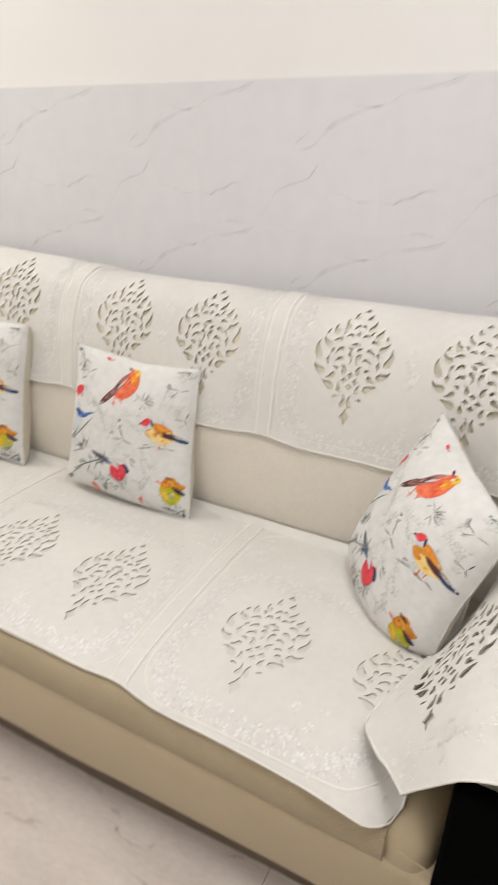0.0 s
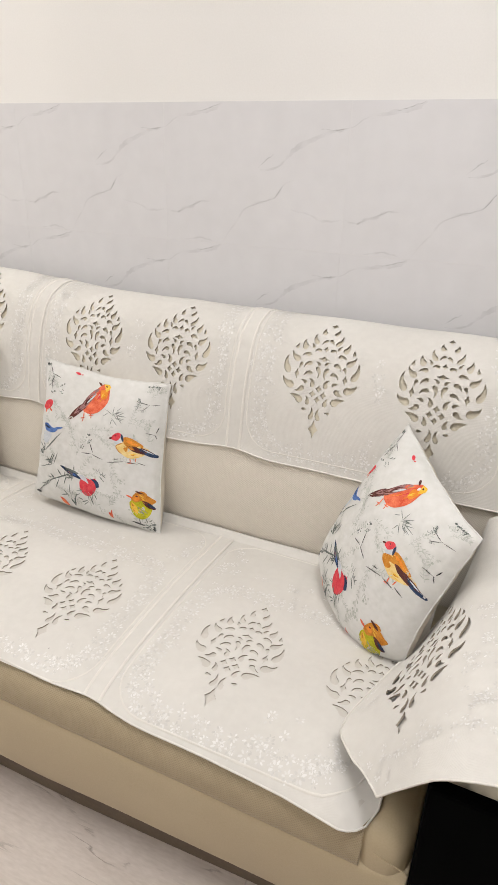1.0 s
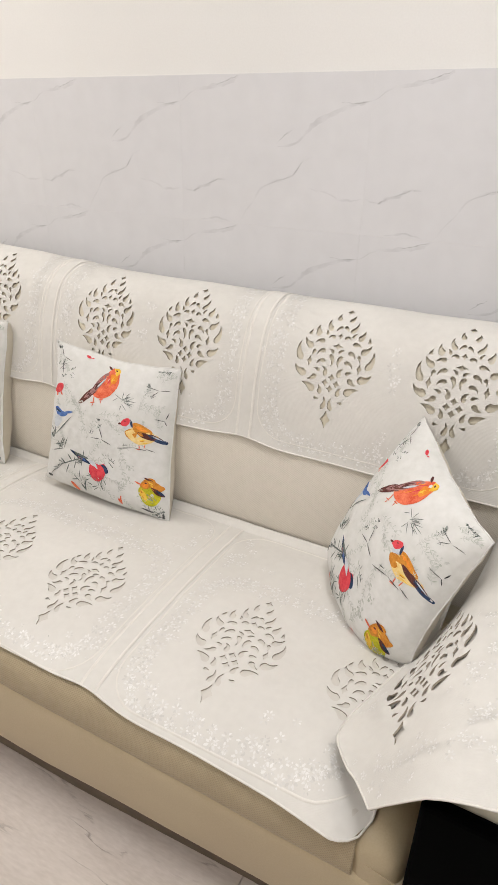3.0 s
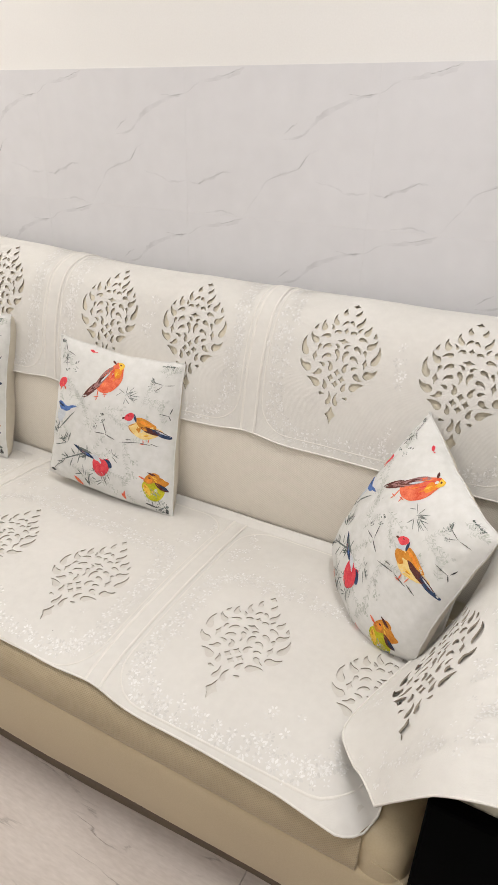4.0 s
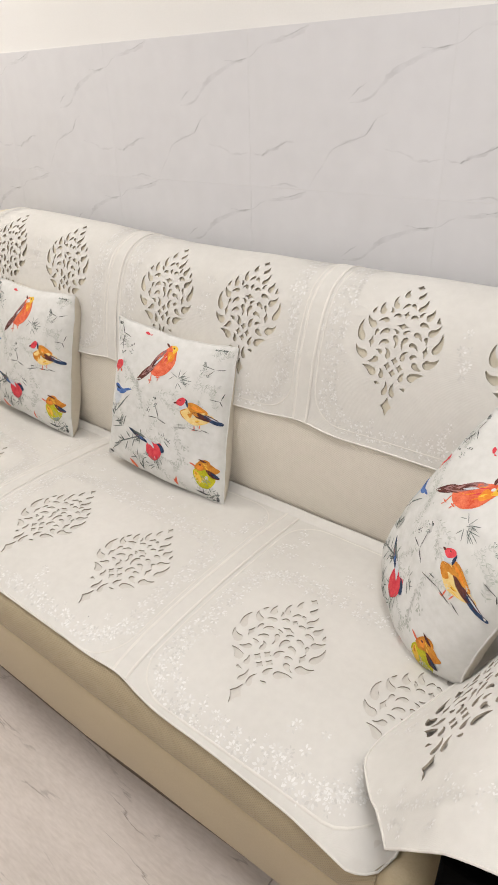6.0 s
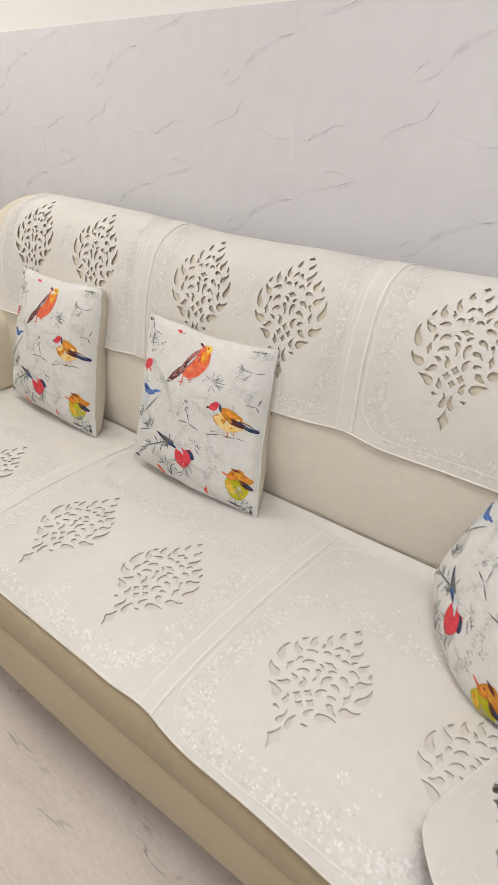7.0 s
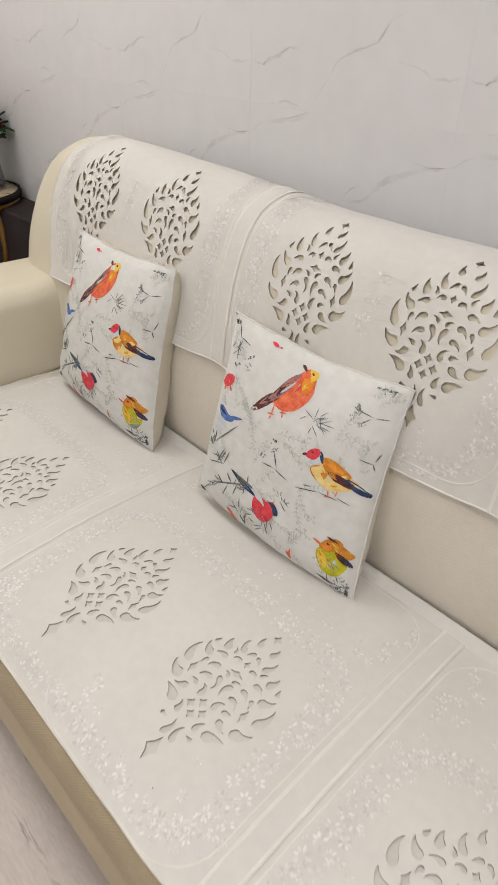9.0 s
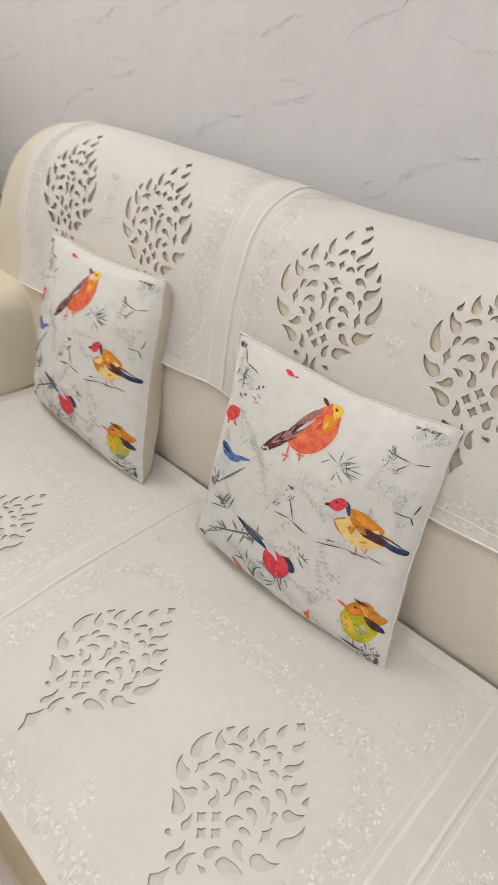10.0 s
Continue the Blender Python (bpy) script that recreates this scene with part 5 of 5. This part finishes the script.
def cushion(label, corners, front, back, sag, belly, seed, tuck=0.0):
    """A filled square cushion between the four seam corners tl, tr, br, bl: x to its right, y up its face, z out of it."""
    root = thing("cushion", label, "cushion", "printed cushions")
    m = frame_of(*corners)
    root.matrix_basis = m
    tl, tr, br, bl = (m.inverted() @ Vector(p) for p in corners)

    def face(s, t, side):
        a, b = 2 * s - 1, 2 * t - 1
        fill = (max(0, 1 - a * a) * max(0, 1 - b * b)) ** 0.5
        s2, t2 = 0.5 + 0.5 * a * (1 - 0.05 * (1 - b * b)), 0.5 + 0.5 * b * (1 - 0.05 * (1 - a * a))
        t2 -= 0.03 * sag * (1 - a * a) * max(0, b)
        p = (bl * (1 - s2) + br * s2) * (1 - t2) + (tl * (1 - s2) + tr * s2) * t2
        full = front * fill if side > 0 else -back * fill ** 0.5 * (1 + 0.5 * wob(a, b, seed + 3, 1.7))
        p.y -= belly * (1 - a * a) * max(0.0, -b)
        p.z += full * (1 - sag * b) + 0.006 * wob(a, b, seed + side, 1.6) * fill + 0.0025 * wob(a, b, seed, 5)
        curl = tuck / 0.15 * (max(0.0, a) * max(0.0, -b)) ** 3
        p += Vector((-0.022, 0.018, -0.03)) * curl
        rim = max(abs(a), abs(b))
        p.z += side * 0.0055 * wob(a * 3, b * 3, seed + 9, 2.2) * max(0, rim - 0.55) * 2.2 * fill ** 0.5
        p.x += 0.004 * wob(a, b * 2.2, seed, 1.5) * abs(a)
        p.y += 0.004 * wob(a * 2.2, b, seed + 4, 1.5) * abs(b)
        return p

    n = 28
    for name, side, mat in (("front", 1, CLOTH), ("back", -1, CLOTH_BACK)):
        q = [0.5 - 0.5 * math.cos(math.pi * i / n) for i in range(n + 1)]
        q = [0.5 * (c + i / n) for i, c in enumerate(q)]
        vs = [face(s, t, side) for t in q for s in q]
        fs = []
        for j in range(n):
            for i in range(n):
                k = j * (n + 1) + i
                f = (k, k + 1, k + n + 2, k + n + 1)
                fs.append(f if side > 0 else f[::-1])
        part(name, mesh_of("cushion_" + name, vs, fs, mat), root, "white printed cloth" if side > 0 else "plain cream cloth")
    inks = list(INK)
    for title, shapes in SHAPES:
        vs, fs, idx = [], [], []
        small = title in ("twigs", "pale twigs", "needles", "corner clumps", "partial ones")
        for layer, (ink, pts) in enumerate(shapes):
            k, c = len(vs), len(pts)
            cs, ct = sum(p[0] for p in pts) / c, sum(p[1] for p in pts) / c
            slip = lambda a, b: tuck * min(1.3, max(0.0, (a - 0.45) / 0.4)) * max(0.0, 1 - b / 0.5)
            pts = [(a - 0.5 * slip(a, b), b - slip(a, b)) for a, b in pts]
            cs, ct = sum(p[0] for p in pts) / c, sum(p[1] for p in pts) / c
            lift = 0.0003 if title == "pale twigs" else 0.00042 + (min(0.0006, 0.000008 * layer) if small else min(0.0009, 0.000022 * layer))
            for f in (1.0, 0.5, 0.0):
                for s, t in pts[:c if f else 1]:
                    s, t = min(0.988, max(0.012, cs + (s - cs) * f)), min(0.988, max(0.012, ct + (t - ct) * f))
                    e = 0.01
                    nr = (face(s + e, t, 1) - face(s - e, t, 1)).cross(face(s, t + e, 1) - face(s, t - e, 1)).normalized()
                    vs.append(face(s, t, 1) + nr * lift)
            for i in range(c):
                j = (i + 1) % c
                fs += [(k + j, k + i, k + c + i, k + c + j), (k + c + j, k + c + i, k + 2 * c)]
                idx += [inks.index(ink)] * 2
        used = sorted(set(idx))
        me = mesh_of("print", vs, fs, [INK[inks[q]] for q in used], [used.index(q) for q in idx])
        pr = part("small_print" if small else "printed_motif", me, root, title if small else "watercolour " + title)
        if small:
            pr["kind"] = "stuff"
    rim = [face(s, t, 1) for s, t in ring_points(0, 1, 0, 1, 0.0005, 0.03)]
    part("seam", mesh_of("seam", *tube(rim, 0.0016, 6, True), CLOTH), root, "stitched cushion seam")
    return root


cushion("square white cushion with coloured print, upright on the sofa",
        ((-0.681, -0.359, 0.833), (-0.325, -0.311, 0.804), (-0.306, -0.418, 0.420), (-0.707, -0.439, 0.455)), 0.060, 0.072, 0.12, 0.012, 1.0)
cushion("square white cushion with coloured print, leaning beside the armrest",
        ((-1.251, -0.335, 0.849), (-0.893, -0.330, 0.850), (-0.910, -0.414, 0.428), (-1.342, -0.406, 0.454)), 0.060, 0.070, 0.12, 0.012, 4.0)
cushion("square white printed cushion tipped onto its corner against the armrest",
        ((0.274, -0.304, 0.815), (0.470, -0.60, 0.750), (0.366, -0.640, 0.435), (0.127, -0.390, 0.488)), 0.082, 0.034, 0.10, 0.055, 7.0, 0.13)


# ---- side table and what stands on it ----
TX, TY, TZ = -2.29, -0.215, 0.735
table = thing("side_table", "round side table with hammered top and curved gilded legs", "side table", at=(TX, TY, 0))
part("tabletop", mesh_of("tabletop", *lathe([(0, TZ - 0.012), (0.190, TZ - 0.012), (0.196, TZ - 0.006), (0.193, TZ), (0.10, TZ + 0.001), (0, TZ + 0.001)], 48), HAMMERED), table, "hammered bronze-coloured tabletop")
part("rim", mesh_of("rim", *lathe([(0.194, TZ + 0.003), (0.203, TZ + 0.002), (0.206, TZ - 0.008), (0.203, TZ - 0.020), (0.192, TZ - 0.020), (0.194, TZ + 0.003)], 48), DARK), table, "dark tabletop rim")
part("apron", mesh_of("apron", *lathe([(0.170, TZ - 0.020), (0.196, TZ - 0.020), (0.196, TZ - 0.045), (0.170, TZ - 0.045), (0.170, TZ - 0.020)], 48), BRASS), table, "gilded ring below the top")
for k in range(4):
    a = radians(20 + 90 * k)
    pts = [(r * math.cos(a), r * math.sin(a), z) for r, z in ((0.155, TZ - 0.04), (0.172, 0.64), (0.165, 0.55), (0.135, 0.44), (0.10, 0.32), (0.095, 0.22), (0.12, 0.10), (0.155, 0.0))]
    part("leg", mesh_of("leg", *tube(pts, [0.013, 0.014, 0.014, 0.013, 0.012, 0.012, 0.012, 0.014], 8), BRASS), table)

bouquet = thing("bouquet", "red and pink roses with green leaves in clear wrap", "bouquet", at=(TX - 0.03, TY + 0.085, TZ + 0.001))
part("wrap", mesh_of("wrap", *lathe([(0.0, 0.001), (0.085, 0.001), (0.090, 0.01), (0.084, 0.06), (0.080, 0.12), (0.092, 0.17), (0.118, 0.225), (0.115, 0.226), (0.088, 0.17), (0.076, 0.12), (0.080, 0.06)], 28), WRAP), bouquet, "clear crinkled wrap")
rnd = random.Random(3)


def rose(parent, x, y, z, size, mat, tilt):
    """A rose head of overlapping cupped petals."""
    vs, fs = [], []
    for ringno, (count, rad, open_) in enumerate(((3, 0.32, 0.05), (4, 0.58, 0.25), (6, 0.85, 0.55), (7, 1.05, 0.9))):
        for k in range(count):
            a0 = 2 * math.pi * (k + 0.4 * ringno) / count
            span = 4.4 / count
            base = len(vs)
            for i in range(5):
                for j in range(5):
                    a = a0 + span * (j / 4 - 0.5) * 1.3
                    t = i / 4
                    r = size * rad * (0.35 + 0.65 * t ** 0.7 + open_ * 0.25 * t * t)
                    hgt = size * (1.25 - 0.22 * ringno) * math.sin(t * 1.75) - size * 0.3 * open_ * t * t - size * 0.22 * (j / 4 - 0.5) ** 2 * 4 * t
                    vs.append(Vector((r * math.cos(a), r * math.sin(a), hgt)))
            for i in range(4):
                for j in range(4):
                    q = base + i * 5 + j
                    fs.append((q, q + 1, q + 6, q + 5))
    turn = Euler((tilt[0], tilt[1], rnd.uniform(0, 6))).to_matrix()
    part("rose", mesh_of("rose", [turn @ v + Vector((x, y, z)) for v in vs], fs, mat), parent)


for x, y, z, size, mat, tilt in ((0.045, -0.03, 0.205, 0.055, ROSE_PINK, (0.3, 0.7)), (0.0, -0.07, 0.170, 0.066, ROSE, (0.8, 0.1)), (-0.07, -0.03, 0.21, 0.060, ROSE, (0.5, -0.4)), (-0.01, 0.0, 0.225, 0.055, ROSE_PINK, (0.1, 0.0)),
                                 (0.03, -0.085, 0.095, 0.060, ROSE, (1.1, 0.4)), (-0.065, -0.085, 0.11, 0.060, ROSE, (1.0, -0.4)), (0.05, 0.03, 0.18, 0.05, ROSE, (-0.2, 0.6))):
    z += 0.035
    rose(bouquet, x, y, z, size, mat, tilt)
    stem = [(x * 0.2, y * 0.2, 0.01), (x * 0.6, y * 0.6, z * 0.55), (x, y, z)]
    part("stem", mesh_of("stem", *tube(stem, 0.004, 6), LEAF), bouquet)
for k in range(54):
    a = rnd.uniform(0, 6.28) if k < 26 else rnd.uniform(-0.7, 1.1)
    r, z = rnd.uniform(0.05, 0.085), rnd.uniform(0.08, 0.19) if k < 26 else rnd.uniform(0.13, 0.235)
    c = Vector((r * math.cos(a), r * math.sin(a) * 0.8, z))
    d = Vector((math.cos(a), math.sin(a), rnd.uniform(0.1, 1.4))).normalized()
    side = d.cross(Vector((0, 0, 1))).normalized()
    up = side.cross(d)
    vs, fs = [], []
    for i in range(7):
        t = i / 6
        wd = 0.028 * math.sin(math.pi * min(1, t * 0.97 + 0.02)) ** 0.8
        mid = c + d * 0.085 * t - up * 0.02 * t * t
        vs += [mid - side * wd + up * 0.006, mid, mid + side * wd + up * 0.006]
        if i:
            q = 3 * i
            fs += [(q - 3, q - 2, q + 1, q), (q - 2, q - 1, q + 2, q + 1)]
    part("leaf", mesh_of("leaf", vs, fs, LEAF), bouquet)

tray = thing("tray", "dark oval tray on the side table", "tray", at=(TX + 0.08, TY - 0.03, TZ + 0.002))
vs, fs = lathe([(0, 0.0), (0.075, 0.0), (0.092, 0.012), (0.096, 0.018), (0.091, 0.018), (0.074, 0.006), (0, 0.006)], 40)
part("dish", mesh_of("dish", [(x * 1.05, y * 0.8, z) for x, y, z in vs], fs, DARK), tray)

bm = bmesh.new()
for cx, cy, cz, sx, sy, sz in ((0, 0, 0.035, 0.075, 0.05, 0.035), (0, 0.005, 0.095, 0.042, 0.032, 0.06), (0, 0.005, 0.155, 0.022, 0.02, 0.03), (0, 0.005, 0.185, 0.026, 0.026, 0.032), (0.05, -0.005, 0.085, 0.018, 0.02, 0.05), (-0.05, -0.005, 0.085, 0.018, 0.02, 0.05)):
    bmesh.ops.create_uvsphere(bm, u_segments=20, v_segments=14, radius=1, matrix=Matrix.LocRotScale((cx, cy, cz), None, (sx, sy, sz)))
statue = bm_part("figurine", bm, CERAMIC)
statue.location = (TX + 0.08, TY - 0.02, TZ + 0.008)
tagged(statue, "small white ceramic figurine on a dark tray", "figurine")
for k in range(7):
    fl = bmesh.new()
    for j in range(14):
        a, e = rnd.uniform(0, 6.28), rnd.uniform(0.2, 1.5)
        d = Vector((math.cos(a) * math.cos(e), math.sin(a) * math.cos(e), math.sin(e)))
        bmesh.ops.create_icosphere(fl, subdivisions=1, radius=0.0055, matrix=Matrix.Translation(d * 0.009))
    ob = bm_part("marigold", fl, MARIGOLD)
    ob.location = (TX + 0.075 + 0.013 * k - 0.01, TY - 0.115 + 0.014 * k, TZ + 0.016)
    tagged(ob, "yellow and orange marigold head on the tray", "flower", "marigolds on the tray")

# dark things in the corner below the table
bag = bmesh.new()
bmesh.ops.create_uvsphere(bag, u_segments=28, v_segments=20, radius=1, matrix=Matrix.LocRotScale((0, 0, 0.30), None, (0.13, 0.10, 0.30)))
for v in bag.verts:
    v.co += Vector((0.03 * wob(v.co.x, v.co.y, v.co.z, 9), 0.03 * wob(v.co.y, v.co.z, v.co.x, 9), 0))
    v.co.z = max(0.0, v.co.z)
ob = bm_part("bag", bag, BLACK)
ob.location = (-2.28, -0.33, 0)
tagged(ob, "slumped black bag standing on the floor", "bag")
# one wide dark block fills the corner behind the table legs
dark_block = bm_part("corner_block", box(bmesh.new(), -2.60, -0.16, 0.0, -1.76, -0.012, 0.70, 0.012), PURPLE, smooth=False)
tagged(dark_block, "wide dark plum block against the wall behind the side table", "box")


# ---- tiles ----
def vein(vs, fs, idx, pts, width, faint, z):
    rnd = random.Random(int(pts[0][0] * 9999))
    fine = []
    for a, b in zip(pts, pts[1:]):
        for i in range(5):
            t = i / 5
            fine.append((a[0] + (b[0] - a[0]) * t + rnd.gauss(0, 0.0012), a[1] + (b[1] - a[1]) * t + rnd.gauss(0, 0.0012)))
    fine.append(pts[-1])
    k = len(vs)
    n = len(fine)
    for i, (x, y) in enumerate(fine):
        a, b = fine[max(0, i - 1)], fine[min(n - 1, i + 1)]
        d = max(1e-6, math.dist(a, b))
        nx, ny = -(b[1] - a[1]) / d, (b[0] - a[0]) / d
        wd = width * (0.25 + rnd.random()) * (0.15 + 0.85 * math.sin(math.pi * min(1, (i + 0.3) / n)))
        vs += [(x - nx * wd, -z, y - ny * wd), (x + nx * wd, -z, y + ny * wd)]
        if i:
            q = k + 2 * i
            fs.append((q - 2, q, q + 1, q - 1))
            idx.append(2 if faint else 1)


TW, TH = 0.511, 0.3415
bm = box(bmesh.new(), 0.00025, -0.008, 0.0004, TW - 0.00025, 0.0, TH - 0.0004, 0.0003, 1)
bm.verts.ensure_lookup_table()
tile_v = [tuple(v.co) for v in bm.verts]
tile_f = [tuple(v.index for v in f.verts) for f in bm.faces]
bm.free()
tile_i = [0] * len(tile_f)
# veins of one tile, from its lower left corner; the same print on every tile
for pts, width, faint in (
        ([(0.277, 0.192), (0.299, 0.211), (0.317, 0.223)], 0.0016, False),
        ([(0.282, 0.186), (0.334, 0.195), (0.368, 0.232), (0.408, 0.255), (0.480, 0.278), (0.508, 0.283)], 0.006, True),
        ([(0.003, 0.284), (0.049, 0.310), (0.109, 0.317), (0.154, 0.326), (0.170, 0.338)], 0.005, True),
        ([(0.105, 0.320), (0.138, 0.327), (0.166, 0.338)], 0.0013, False),
        ([(0.174, 0.003), (0.215, 0.056), (0.238, 0.091), (0.285, 0.112), (0.326, 0.123), (0.348, 0.153), (0.375, 0.166)], 0.0032, True),
        ([(0.238, 0.091), (0.285, 0.112), (0.326, 0.123), (0.348, 0.153)], 0.0012, False),
        ([(0.370, 0.097), (0.422, 0.087), (0.445, 0.076), (0.481, 0.074), (0.507, 0.079)], 0.003, True),
        ([(0.004, 0.079), (0.040, 0.070), (0.054, 0.084), (0.078, 0.090), (0.108, 0.106), (0.134, 0.105)], 0.004, True),
        ([(0.036, 0.071), (0.054, 0.084)], 0.0013, False),
        ([(0.074, 0.089), (0.106, 0.105), (0.126, 0.108)], 0.0013, False),
        ([(0.440, 0.281), (0.480, 0.279), (0.506, 0.284)], 0.0012, False),
        ([(0.060, 0.004), (0.113, 0.010), (0.150, 0.002)], 0.003, True)):
    vein(tile_v, tile_f, tile_i, pts, width, faint, 0.0082 if faint else 0.0084)
tile_mesh = mesh_of("tile", tile_v, tile_f, [TILE, VEIN, VEIN_FAINT], tile_i, smooth=False)
north = bpy.data.objects["wall_north"]
bed = box_part("tile_bed", (WEST, -0.0076, 0.0, EAST, 0.0, 1.459), TILE_GROUT, north, bevel=0)
col0 = math.ceil(WEST / TW)
for row in range(5):
    z0 = 1.459 - TH * (row + 1)
    for col in range(col0, int(EAST / TW)):
        if z0 < -0.008:
            continue
        part("tile", tile_mesh, north).location = (col * TW, 0, z0)
floor_ob = bpy.data.objects["floor"]
FT = 1.20
bm = box(bmesh.new(), 0.0008, 0.0008, -0.009, FT - 0.0008, FT - 0.0008, 0.0, 0.0006, 1)
slab = bpy.data.meshes.new("floor_tile")
bm.to_mesh(slab)
bm.free()
slab.materials.append(FLOOR)
for i in range(-3, 2):
    for j in range(-3, 1):
        x, y = 0.172 + i * FT, -0.25 + j * FT
        if x + FT < WEST or x > EAST or y + FT < SOUTH:
            continue
        part("floor_tile", slab, floor_ob).location = (x, y, 0)
